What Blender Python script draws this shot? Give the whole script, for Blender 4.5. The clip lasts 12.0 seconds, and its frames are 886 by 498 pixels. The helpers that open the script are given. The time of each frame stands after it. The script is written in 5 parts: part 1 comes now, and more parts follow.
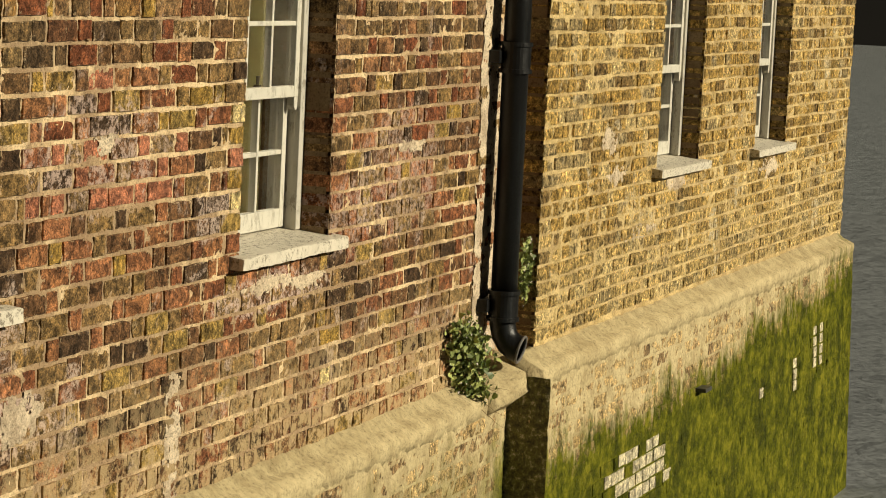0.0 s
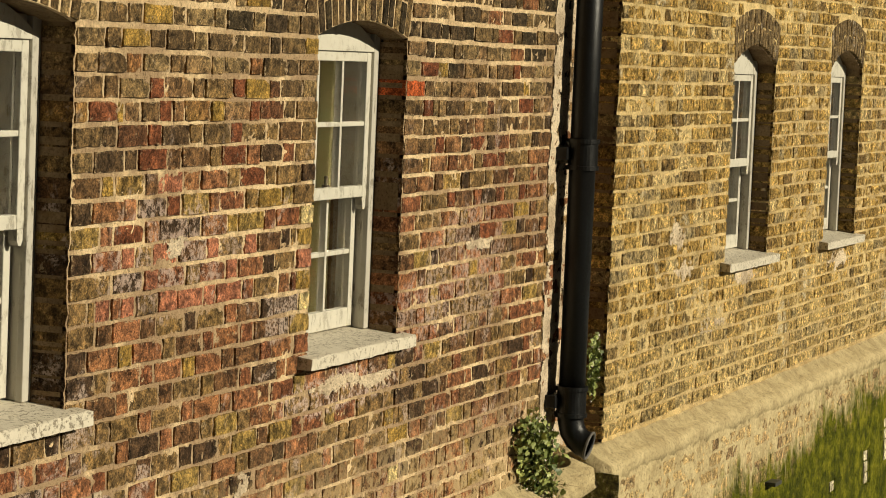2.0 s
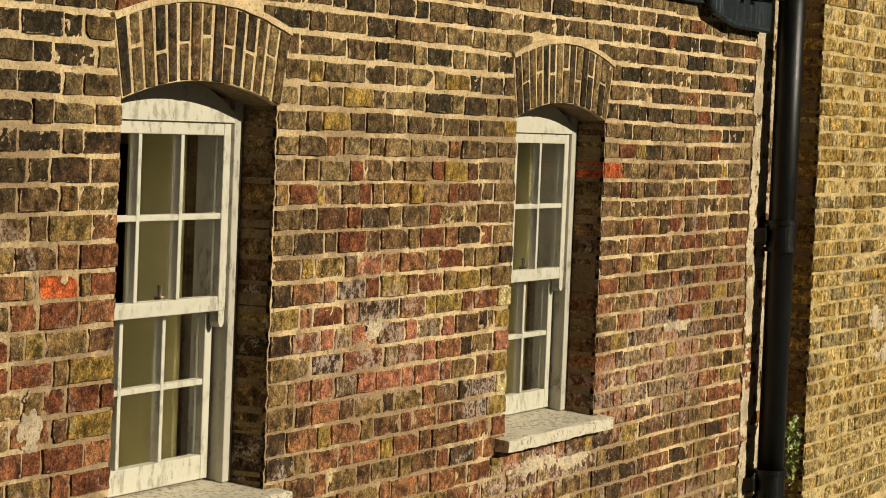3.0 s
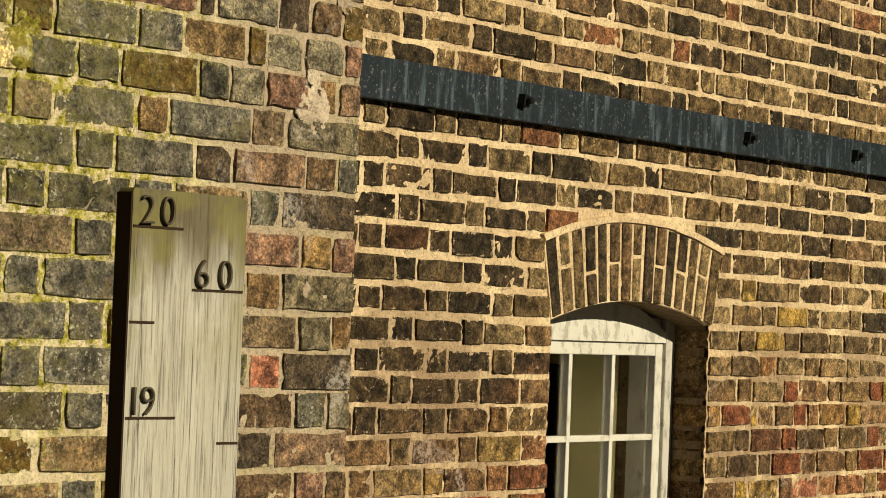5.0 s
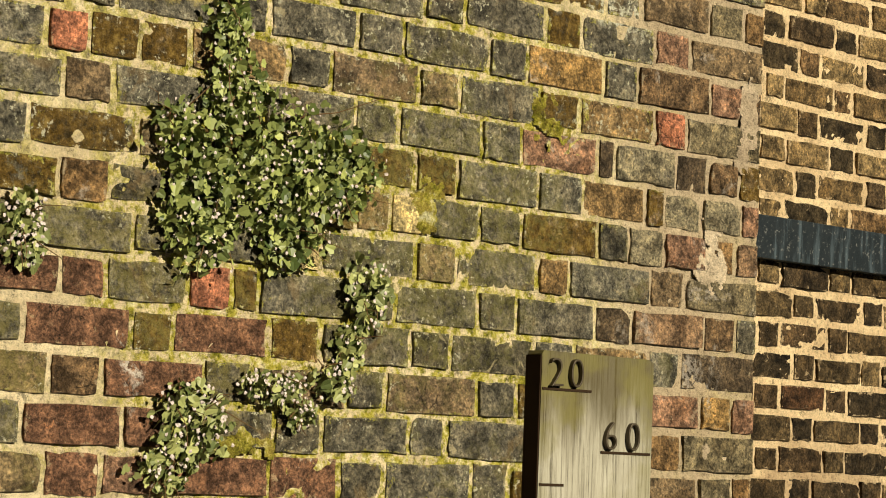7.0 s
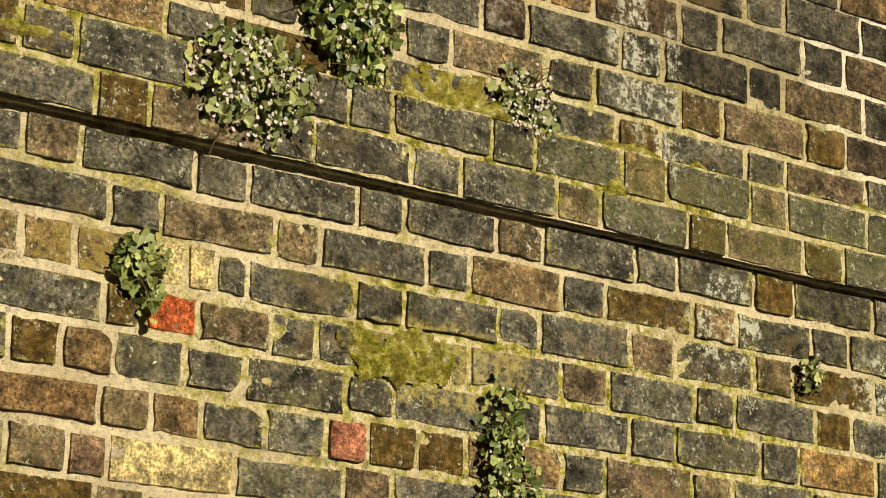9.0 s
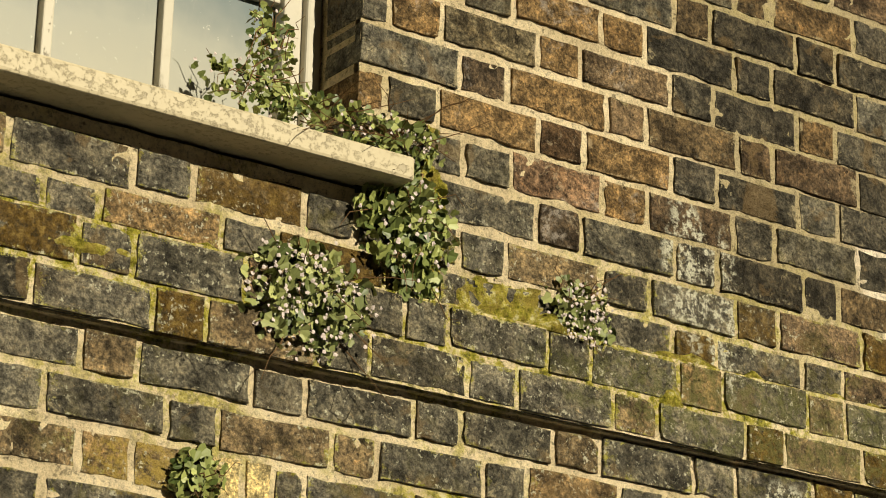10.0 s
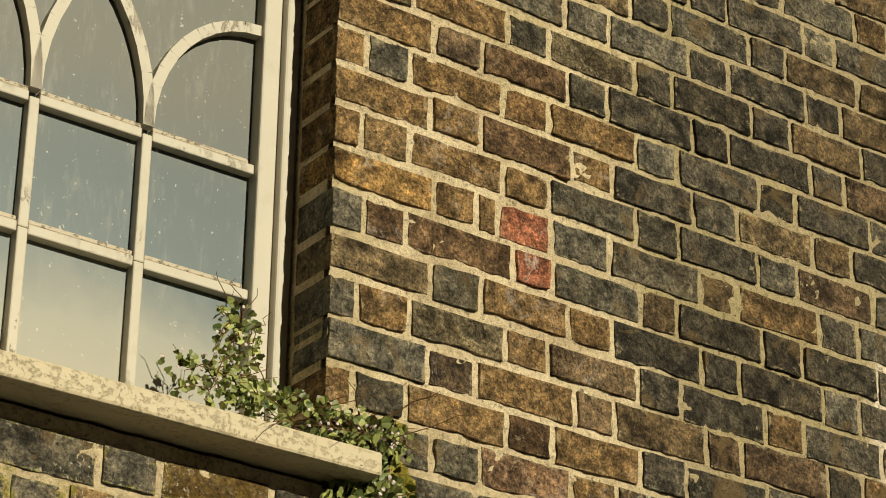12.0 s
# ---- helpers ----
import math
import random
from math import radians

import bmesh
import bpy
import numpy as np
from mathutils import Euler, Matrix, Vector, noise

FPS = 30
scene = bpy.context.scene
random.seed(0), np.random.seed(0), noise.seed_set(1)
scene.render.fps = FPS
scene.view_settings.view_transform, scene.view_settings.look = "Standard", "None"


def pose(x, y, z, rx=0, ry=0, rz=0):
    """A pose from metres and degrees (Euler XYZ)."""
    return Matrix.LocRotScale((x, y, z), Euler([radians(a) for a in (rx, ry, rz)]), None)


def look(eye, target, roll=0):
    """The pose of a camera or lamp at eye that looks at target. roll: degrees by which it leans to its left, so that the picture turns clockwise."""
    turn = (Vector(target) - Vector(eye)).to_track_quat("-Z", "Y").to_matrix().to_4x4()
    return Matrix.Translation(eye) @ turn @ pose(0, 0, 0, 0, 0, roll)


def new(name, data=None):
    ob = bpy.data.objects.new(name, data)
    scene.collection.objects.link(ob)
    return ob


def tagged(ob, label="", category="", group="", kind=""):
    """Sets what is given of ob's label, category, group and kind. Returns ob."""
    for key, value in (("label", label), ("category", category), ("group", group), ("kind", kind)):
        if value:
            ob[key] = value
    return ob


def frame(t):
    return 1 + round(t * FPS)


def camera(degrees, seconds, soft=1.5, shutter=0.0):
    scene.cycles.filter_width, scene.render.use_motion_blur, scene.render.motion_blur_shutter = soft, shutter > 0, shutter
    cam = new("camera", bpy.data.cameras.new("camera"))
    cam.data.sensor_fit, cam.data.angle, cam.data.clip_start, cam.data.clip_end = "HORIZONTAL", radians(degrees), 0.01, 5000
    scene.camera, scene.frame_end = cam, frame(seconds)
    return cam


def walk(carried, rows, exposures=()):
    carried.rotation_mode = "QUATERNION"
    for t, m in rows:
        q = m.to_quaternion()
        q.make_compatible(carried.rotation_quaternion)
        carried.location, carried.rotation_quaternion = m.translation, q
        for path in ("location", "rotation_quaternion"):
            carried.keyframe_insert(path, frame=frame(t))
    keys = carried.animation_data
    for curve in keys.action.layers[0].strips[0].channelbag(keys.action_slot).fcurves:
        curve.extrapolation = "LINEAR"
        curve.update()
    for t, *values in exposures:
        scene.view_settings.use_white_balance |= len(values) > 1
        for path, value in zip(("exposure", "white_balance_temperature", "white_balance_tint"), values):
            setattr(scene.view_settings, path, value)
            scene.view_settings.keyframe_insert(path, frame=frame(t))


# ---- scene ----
# ---------- camera and its way ----------
cam = camera(19.6, 12.0, soft=1.0)
ROWS = [
    (0.0, 0.0504, -0.0110, 3.0646, -70.150, -6.258, -2.741),
    (0.5, 0.0541, -0.0297, 3.0665, -70.138, -5.650, -2.623),
    (1.0, 0.0530, -0.0436, 3.0899, -70.028, -5.176, -2.630),
    (1.5, 0.0438, -0.0474, 3.1077, -69.624, -4.812, -2.558),
    (2.0, 0.0140, -0.0363, 3.1251, -68.588, -4.441, -2.455),
    (2.5, 0.0027, -0.0302, 3.1396, -66.670, -3.872, -2.430),
    (3.0, -0.0003, -0.0316, 3.1352, -64.235, -2.852, -2.318),
    (3.2, -0.0002, -0.0354, 3.1352, -63.156, -2.393, -2.333),
    (4.8, 0.0679, -0.0558, 3.1465, -55.032, 1.308, -2.156),
    (5.0, 0.0661, -0.0549, 3.1487, -54.225, 1.584, -2.220),
    (5.5, 0.0671, -0.0476, 3.1456, -51.921, 2.448, -2.219),
    (6.0, 0.0575, -0.0381, 3.1426, -49.897, 3.222, -2.197),
    (6.5, 0.0393, -0.0209, 3.1500, -48.049, 3.868, -2.307),
    (6.7, 0.0294, -0.0144, 3.1524, -47.235, 4.162, -2.293),
    (8.3, -0.0347, 0.0939, 3.1079, -42.861, 10.475, -1.658),
    (8.5, -0.0405, 0.0931, 3.1060, -42.407, 11.452, -1.679),
    (9.0, -0.0516, 0.0707, 3.0750, -40.962, 14.587, -1.352),
    (9.5, -0.0521, 0.0541, 3.0735, -40.003, 17.108, -1.398),
    (10.0, -0.0479, 0.0501, 3.0700, -39.433, 19.319, -1.239),
    (10.5, -0.0492, 0.0438, 3.0629, -39.346, 21.364, -1.055),
    (11.0, -0.0398, 0.0484, 3.0621, -39.375, 23.232, -0.990),
    (11.5, -0.0384, 0.0469, 3.0658, -39.565, 24.682, -0.944),
    (12.0, -0.0361, 0.0663, 3.0672, -39.987, 26.030, -0.651),
]
walk(cam, [(t, pose(x, y, z, 90 + pitch, roll, yaw)) for t, x, y, z, yaw, pitch, roll in ROWS],
     exposures=[(0.0, 0.12), (2.5, 0.0), (3.2, 0.0), (4.8, 0.16), (5.5, 0.26), (6.7, 0.28), (8.3, 0.28), (9.5, 0.25), (10.5, 0.12), (12.0, 0.0)])

# ---------- world and sun ----------
SUN_EL, SUN_SIDE = 24.5, 4.0  # degrees above the horizon; degrees off the red wall's normal, towards +x
world = bpy.data.worlds.new("world")
scene.world = world
world.use_nodes = True
wn = world.node_tree.nodes
sky = wn.new("ShaderNodeTexSky")
sky.sky_type = 'NISHITA'
sky.sun_disc = False
sky.sun_elevation = radians(SUN_EL)
sky.sun_rotation = radians(180 - SUN_SIDE)
wn["Background"].inputs["Strength"].default_value = 0.0022
world.node_tree.links.new(sky.outputs[0], wn["Background"].inputs["Color"])
sun = new("sun", bpy.data.lights.new("sun", 'SUN'))
sun.data.energy, sun.data.angle, sun.data.color = 5.0, radians(0.55), (1.0, 0.905, 0.68)
toward = Vector((math.sin(radians(SUN_SIDE)) * math.cos(radians(SUN_EL)),
                 -math.cos(radians(SUN_SIDE)) * math.cos(radians(SUN_EL)), math.sin(radians(SUN_EL))))
sun.matrix_world = look(toward * 40, (0, 0, 0))


# ---------- materials ----------
class Mat:
    """A node material with short ways to add its nodes."""

    def __init__(self, name, rough=0.8, metal=0.0):
        self.m = bpy.data.materials.new(name)
        self.m.use_nodes = True
        self.t = self.m.node_tree
        self.b = self.t.nodes["Principled BSDF"]
        self.b.inputs["Roughness"].default_value = rough
        self.b.inputs["Metallic"].default_value = metal
        self.b.inputs["Specular IOR Level"].default_value = 0.12 if rough > 0.6 else 0.5
        self.pos = self.t.nodes.new("ShaderNodeNewGeometry").outputs["Position"]

    def put(self, value, socket):
        if isinstance(value, bpy.types.NodeSocket):
            self.t.links.new(value, socket)
        elif value is not None:
            if isinstance(value, tuple) and len(value) == 3 and socket.type == 'RGBA':
                value = (*value, 1)
            socket.default_value = value

    def stretch(self, sx, sy, sz):
        n = self.t.nodes.new("ShaderNodeMapping")
        self.put(self.pos, n.inputs["Vector"])
        n.inputs["Scale"].default_value = (sx, sy, sz)
        return n.outputs[0]

    def noise(self, scale, detail=4.0, rough=0.6, where=None, distort=0.0):
        n = self.t.nodes.new("ShaderNodeTexNoise")
        self.put(where or self.pos, n.inputs["Vector"])
        n.inputs["Scale"].default_value, n.inputs["Detail"].default_value = scale, detail
        n.inputs["Roughness"].default_value, n.inputs["Distortion"].default_value = rough, distort
        return n.outputs["Fac"]

    def cells(self, scale, where=None):
        n = self.t.nodes.new("ShaderNodeTexVoronoi")
        self.put(where or self.pos, n.inputs["Vector"])
        n.inputs["Scale"].default_value = scale
        return n.outputs["Distance"]

    def math(self, op, a, b=0.0, clamp=False):
        n = self.t.nodes.new("ShaderNodeMath")
        n.operation, n.use_clamp = op, clamp
        self.put(a, n.inputs[0])
        self.put(b, n.inputs[1])
        return n.outputs[0]

    def step(self, v, lo, hi):
        n = self.t.nodes.new("ShaderNodeMapRange")
        n.interpolation_type = 'SMOOTHSTEP'
        self.put(v, n.inputs["Value"])
        n.inputs["From Min"].default_value, n.inputs["From Max"].default_value = lo, hi
        return n.outputs["Result"]

    def ramp(self, v, stops, hard=False):
        n = self.t.nodes.new("ShaderNodeValToRGB")
        r = n.color_ramp
        r.interpolation = 'CONSTANT' if hard else 'LINEAR'
        while len(r.elements) < len(stops):
            r.elements.new(0.5)
        for e, (at, c) in zip(r.elements, stops):
            e.position, e.color = at, (*c, 1)
        self.put(v, n.inputs["Fac"])
        return n.outputs["Color"]

    def mix(self, fac, a, b, kind='MIX'):
        n = self.t.nodes.new("ShaderNodeMix")
        n.data_type, n.blend_type = 'RGBA', kind
        self.put(fac, n.inputs[0])
        self.put(a, n.inputs[6])
        self.put(b, n.inputs[7])
        return n.outputs[2]

    def piece(self):
        """A random number for each piece, whether it is an object or an island of a joined mesh."""
        o = self.t.nodes.new("ShaderNodeObjectInfo").outputs["Random"]
        i = self.t.nodes.new("ShaderNodeNewGeometry").outputs["Random Per Island"]
        return self.math('FRACT', self.math('ADD', self.math('MULTIPLY', o, 7.31), self.math('MULTIPLY', i, 5.17)))

    def rim(self):
        """0 in the middle of a brick's face, 1 at its rim."""
        n = self.t.nodes.new("ShaderNodeAttribute")
        n.attribute_name = "rim"
        return n.outputs["Fac"]

    def patch(self, x, z, rx, rz, ragged=0.9):
        """1 inside a ragged oval on the wall, 0 outside."""
        a = self.math('DIVIDE', self.math('SUBTRACT', self.axis(0), x), rx)
        b = self.math('DIVIDE', self.math('SUBTRACT', self.axis(2), z), rz)
        d = self.math('ADD', self.math('MULTIPLY', a, a), self.math('MULTIPLY', b, b))
        d = self.math('ADD', d, self.math('MULTIPLY', self.math('SUBTRACT', self.noise(9, 6, 0.7), 0.5), ragged * 3))
        return self.math('SUBTRACT', 1.0, self.step(d, 0.6, 1.15))

    def axis(self, k):
        n = self.t.nodes.new("ShaderNodeSeparateXYZ")
        self.put(self.pos, n.inputs[0])
        return n.outputs[k]

    def colour(self, c):
        self.put(c, self.b.inputs["Base Color"])
        return self

    def rough(self, v):
        self.put(v, self.b.inputs["Roughness"])
        return self

    def bump(self, h, dist, strength=1.0):
        n = self.t.nodes.new("ShaderNodeBump")
        n.inputs["Distance"].default_value, n.inputs["Strength"].default_value = dist, strength
        self.put(h, n.inputs["Height"])
        if self.b.inputs["Normal"].is_linked:
            self.t.links.new(self.b.inputs["Normal"].links[0].from_socket, n.inputs["Normal"])
        self.t.links.new(n.outputs[0], self.b.inputs["Normal"])
        return self


def grain(m, c, scale=1.0, pit=0.5, dist=0.004, crust=0.6, lime=(0.5, 0.39, 0.23), limed=0.5, mottle=1.0):
    """Clay's mottling, sooty crust, fresh chips, cracks, lime at the rims, dark pits and relief over the colour c."""
    mott = m.noise(24 * scale, 6, 0.66, distort=0.4)
    fine = m.noise(170 * scale, 4, 0.7)
    lo, hi = max(0.25, 1 - 0.6 * mottle), 1 + 0.7 * mottle
    c = m.mix(1.0, c, m.ramp(mott, [(0.37, (lo, lo, lo)), (0.5, (1.0, 1.0, 1.0)), (0.63, (hi, hi * 0.97, hi * 0.9))]), 'MULTIPLY')
    c = m.mix(1.0, c, m.ramp(fine, [(0.36, (0.45, 0.45, 0.45)), (0.5, (1.0, 1.0, 1.0)), (0.64, (1.7, 1.66, 1.58))]), 'MULTIPLY')
    scuff = m.noise(64 * scale, 5, 0.7, distort=0.8)
    c = m.mix(1.0, c, m.ramp(scuff, [(0.38, (0.6, 0.6, 0.6)), (0.5, (1.0, 1.0, 1.0)), (0.62, (1.4, 1.37, 1.3))]), 'MULTIPLY')
    soot = m.step(m.noise(12 * scale, 5, 0.6, distort=0.5), 0.54, 0.6)
    c = m.mix(m.math('MULTIPLY', soot, crust), c, m.mix(1.0, c, (0.3, 0.27, 0.24), 'MULTIPLY'))
    chips = m.step(m.noise(30 * scale, 8, 0.74, distort=1.2), 0.615, 0.64)
    c = m.mix(m.math('MULTIPLY', chips, 0.6), c, m.mix(1.0, c, (2.3, 2.0, 1.6), 'MULTIPLY'))
    smear = m.math('MULTIPLY', m.step(m.noise(26 * scale, 8, 0.76, distort=1.0), 0.6, 0.63), m.step(m.noise(4, 3), 0.44, 0.6))
    c = m.mix(m.math('MULTIPLY', smear, limed), c, lime)
    edge = m.math('ADD', m.rim(), m.math('MULTIPLY', m.math('SUBTRACT', m.noise(38 * scale, 8, 0.75), 0.5), 1.7))
    c = m.mix(m.math('MULTIPLY', m.step(edge, 0.96, 1.04), min(1.0, limed * 1.1)), c, lime)
    crack = m.t.nodes.new("ShaderNodeTexVoronoi")
    crack.feature = 'DISTANCE_TO_EDGE'
    crack.inputs["Scale"].default_value = 26 * scale
    warp = m.t.nodes.new("ShaderNodeTexNoise")
    warp.inputs["Scale"].default_value, warp.inputs["Detail"].default_value = 22 * scale, 4
    m.put(m.pos, warp.inputs["Vector"])
    m.put(m.mix(0.05, m.pos, warp.outputs["Color"]), crack.inputs["Vector"])
    split = m.math('MULTIPLY', m.step(crack.outputs["Distance"], 0.03, 0.01), m.step(m.noise(7 * scale, 3), 0.6, 0.66))
    pits = m.math('MULTIPLY', m.step(m.cells(80 * scale), 0.2, 0.13), m.step(m.noise(10 * scale, 2), 0.46, 0.56))
    holes_ = m.math('MAXIMUM', m.math('MULTIPLY', pits, pit), m.math('MULTIPLY', split, 0.75))
    c = m.mix(holes_, c, (0.012, 0.009, 0.006))
    chip = m.noise(34 * scale, 8, 0.72, distort=0.9)
    m.bump(m.math('SUBTRACT', m.math('ADD', chip, m.math('MULTIPLY', chips, 0.12)), m.math('MULTIPLY', holes_, 0.5)), dist * 2.6)
    m.bump(scuff, dist * 1.1).bump(fine, dist * 0.8, 0.9)
    return c


def salts(m, c, amount, scale=7.0, tint=(0.62, 0.55, 0.47)):
    """Pale bloom in broken patches."""
    f = m.math('MULTIPLY', m.step(m.noise(scale, 6, 0.7, distort=0.8), 0.57, 0.65), m.step(m.noise(70, 5, 0.75), 0.44, 0.54))
    return m.mix(m.math('MULTIPLY', f, amount), c, tint)


def red_brick(name):
    m = Mat(name, 0.85)
    r = m.piece()
    dark = m.ramp(r, [(0.0, (0.05, 0.037, 0.021)), (0.14, (0.135, 0.09, 0.042)), (0.32, (0.19, 0.132, 0.064)), (0.46, (0.07, 0.048, 0.027)),
                      (0.56, (0.22, 0.155, 0.075)), (0.72, (0.115, 0.076, 0.038)), (0.86, (0.16, 0.1, 0.05)), (0.95, (0.19, 0.085, 0.04))], True)
    red = m.ramp(r, [(0.0, (0.19, 0.076, 0.037)), (0.14, (0.13, 0.068, 0.033)), (0.3, (0.23, 0.105, 0.048)), (0.42, (0.19, 0.12, 0.052)),
                     (0.62, (0.26, 0.115, 0.056)), (0.72, (0.065, 0.039, 0.022)), (0.84, (0.19, 0.12, 0.048)), (0.94, (0.26, 0.175, 0.055))], True)
    low = m.math('SUBTRACT', 1.0, m.step(m.math('ADD', m.axis(2), m.math('MULTIPLY', m.noise(1.4, 3), 0.9)), 2.95, 3.6))
    c = m.mix(low, dark, red)
    # soot darkens the bricks nearest the old wall
    sooty = m.math('SUBTRACT', 1.0, m.step(m.math('ADD', m.axis(0), m.math('MULTIPLY', m.noise(3, 5, 0.7), 1.2)), 5.9, 6.7))
    sooty = m.math('MULTIPLY', sooty, m.step(m.axis(2), 2.75, 2.95))
    sooty = m.math('MULTIPLY', sooty, m.math('SUBTRACT', 1.0, m.step(m.axis(2), 3.6, 3.75)))
    c = m.mix(m.math('MULTIPLY', sooty, 0.72), c, (0.028, 0.02, 0.012))
    c = grain(m, c, 1.0, 0.75, 0.004, 0.5, (0.6, 0.45, 0.27), 0.6, 1.15)
    c = salts(m, c, m.math('MULTIPLY', low, 0.8), 3.2, (0.56, 0.43, 0.35))
    for x, z, rx, rz, k in ((7.45, 2.42, 0.5, 0.2, 0.7), (8.9, 1.82, 0.55, 0.08, 0.9), (10.2, 2.2, 0.5, 0.3, 0.5), (6.9, 1.6, 0.35, 0.12, 0.9), (9.6, 2.05, 0.3, 0.15, 0.5)):
        f = m.math('MULTIPLY', m.patch(x, z, rx, rz), m.step(m.noise(34, 7, 0.8), 0.48, 0.55))
        c = m.mix(m.math('MULTIPLY', f, k), c, (0.6, 0.45, 0.37))
    pale = m.math('MULTIPLY', m.math('SUBTRACT', 1.0, m.step(m.axis(2), 1.25, 1.75)), m.step(m.noise(17, 8, 0.78), 0.44, 0.54))
    c = m.mix(m.math('MULTIPLY', pale, 0.8), c, (0.52, 0.38, 0.2))
    return m.colour(c).m


def quoin_brick(name):
    m = Mat(name, 0.85)
    c = m.ramp(m.piece(), [(0.0, (0.14, 0.09, 0.05)), (0.2, (0.22, 0.135, 0.062)), (0.36, (0.085, 0.062, 0.04)), (0.5, (0.22, 0.14, 0.085)),
                           (0.62, (0.18, 0.128, 0.075)), (0.78, (0.27, 0.155, 0.1)), (0.86, (0.17, 0.14, 0.085)), (0.95, (0.32, 0.2, 0.078))], True)
    c = grain(m, c, 0.9, 0.6, 0.005, 0.6, (0.5, 0.41, 0.27), 0.5)
    return m.colour(salts(m, c, 0.5, 5)).m


def stock_brick(name):
    m = Mat(name, 0.85)
    r = m.piece()
    c = m.ramp(r, [(0.0, (0.42, 0.275, 0.085)), (0.2, (0.31, 0.205, 0.068)), (0.36, (0.52, 0.355, 0.12)), (0.52, (0.37, 0.24, 0.072)), (0.64, (0.22, 0.145, 0.058)),
                   (0.72, (0.56, 0.4, 0.16)), (0.84, (0.33, 0.25, 0.125)), (0.93, (0.6, 0.46, 0.22))], True)
    lows = m.math('SUBTRACT', 1.0, m.step(m.math('ADD', m.axis(2), m.math('MULTIPLY', m.noise(2, 4), 0.6)), 1.75, 2.25))
    c = m.mix(m.math('MULTIPLY', lows, 0.4), c, (0.5, 0.4, 0.2))
    c = grain(m, c, 1.35, 0.85, 0.007, 0.6, (0.6, 0.47, 0.25), 0.7, 1.35)
    c = salts(m, c, 0.95, 3.0, (0.72, 0.62, 0.42))
    return m.colour(c).m


def blue_brick(name, dark=1.0):
    m = Mat(name, 0.65)
    r = m.piece()
    c = m.ramp(r, [(0.0, (0.125, 0.114, 0.085)), (0.2, (0.16, 0.147, 0.112)), (0.36, (0.09, 0.08, 0.058)), (0.47, (0.2, 0.148, 0.082)),
                   (0.58, (0.14, 0.127, 0.096)), (0.77, (0.25, 0.17, 0.083)), (0.83, (0.105, 0.095, 0.071)), (0.93, (0.18, 0.128, 0.078))], True)
    if dark != 1.0:
        c = m.mix(1.0, c, (dark, dark * 0.97, dark * 0.95), 'MULTIPLY')
    c = grain(m, c, 0.8, 0.7, 0.006, 0.45, (0.55, 0.46, 0.27), 0.5, 1.1)
    rust = m.step(m.noise(9, 5, 0.62, distort=0.6), 0.58, 0.64)
    c = m.mix(m.math('MULTIPLY', rust, 0.5), c, (0.21, 0.14, 0.062))
    # lichen in wide patches: a green film, crusts that creep in from the joints, pale spots
    below = m.math('SUBTRACT', 1.0, m.math('MULTIPLY', m.step(m.axis(2), 4.6, 4.9), 0.85))
    if dark == 1.0:
        band = m.math('MULTIPLY', m.step(m.noise(1.7, 3, 0.55), 0.44, 0.56), below)
        film = m.math('MULTIPLY', band, m.step(m.noise(20, 7, 0.75), 0.5, 0.58))
        c = m.mix(m.math('MULTIPLY', film, 0.42), c, (0.17, 0.15, 0.045))
        brown = m.math('MULTIPLY', m.step(m.math('FRACT', m.math('MULTIPLY', r, 13.7)), 0.8, 0.83), m.step(m.noise(24, 7, 0.75), 0.38, 0.46))
        c = m.mix(m.math('MULTIPLY', m.math('MULTIPLY', brown, below), 0.9), c, m.ramp(m.noise(60, 6, 0.75), [(0.38, (0.03, 0.018, 0.003)), (0.52, (0.13, 0.075, 0.012)), (0.66, (0.3, 0.2, 0.05))]))
        lap = m.math('ADD', m.rim(), m.math('MULTIPLY', m.math('SUBTRACT', m.noise(44, 8, 0.8), 0.5), 2.0))
        lap = m.math('MULTIPLY', m.step(lap, 0.93, 1.0), m.step(m.noise(2.2, 4, 0.6), 0.44, 0.54))
        c = m.mix(m.math('MULTIPLY', m.math('MULTIPLY', lap, below), 0.9), c, m.ramp(m.noise(40, 5, 0.75), [(0.38, (0.15, 0.14, 0.015)), (0.5, (0.42, 0.38, 0.07)), (0.62, (0.68, 0.64, 0.38))]))
    for x, z, rx, rz, tint, k in ((3.75, 4.47, 0.75, 0.1, (0.15, 0.15, 0.05), 0.6), (2.97, 4.06, 0.2, 0.09, (0.52, 0.42, 0.13), 0.85), (3.6, 3.6, 0.4, 0.3, (0.22, 0.2, 0.06), 0.4),
                                  (2.9, 3.35, 0.35, 0.3, (0.26, 0.22, 0.06), 0.45), (2.2, 4.15, 0.1, 0.06, (0.42, 0.3, 0.07), 0.8)):
        f = m.math('MULTIPLY', m.patch(x, z, rx, rz), m.step(m.noise(45, 7, 0.8), 0.42, 0.56))
        c = m.mix(m.math('MULTIPLY', f, k), c, tint)
    white = m.math('MAXIMUM', m.math('MAXIMUM', m.patch(3.42, 4.76, 0.07, 0.17), m.patch(3.52, 4.68, 0.04, 0.2)), m.math('MAXIMUM', m.patch(4.19, 4.17, 0.14, 0.1), m.patch(3.68, 4.25, 0.1, 0.1)))
    white = m.math('MULTIPLY', white, m.step(m.noise(50, 7, 0.8), 0.5, 0.545))
    c = m.mix(m.math('MULTIPLY', white, 0.95), c, (0.66, 0.64, 0.5))
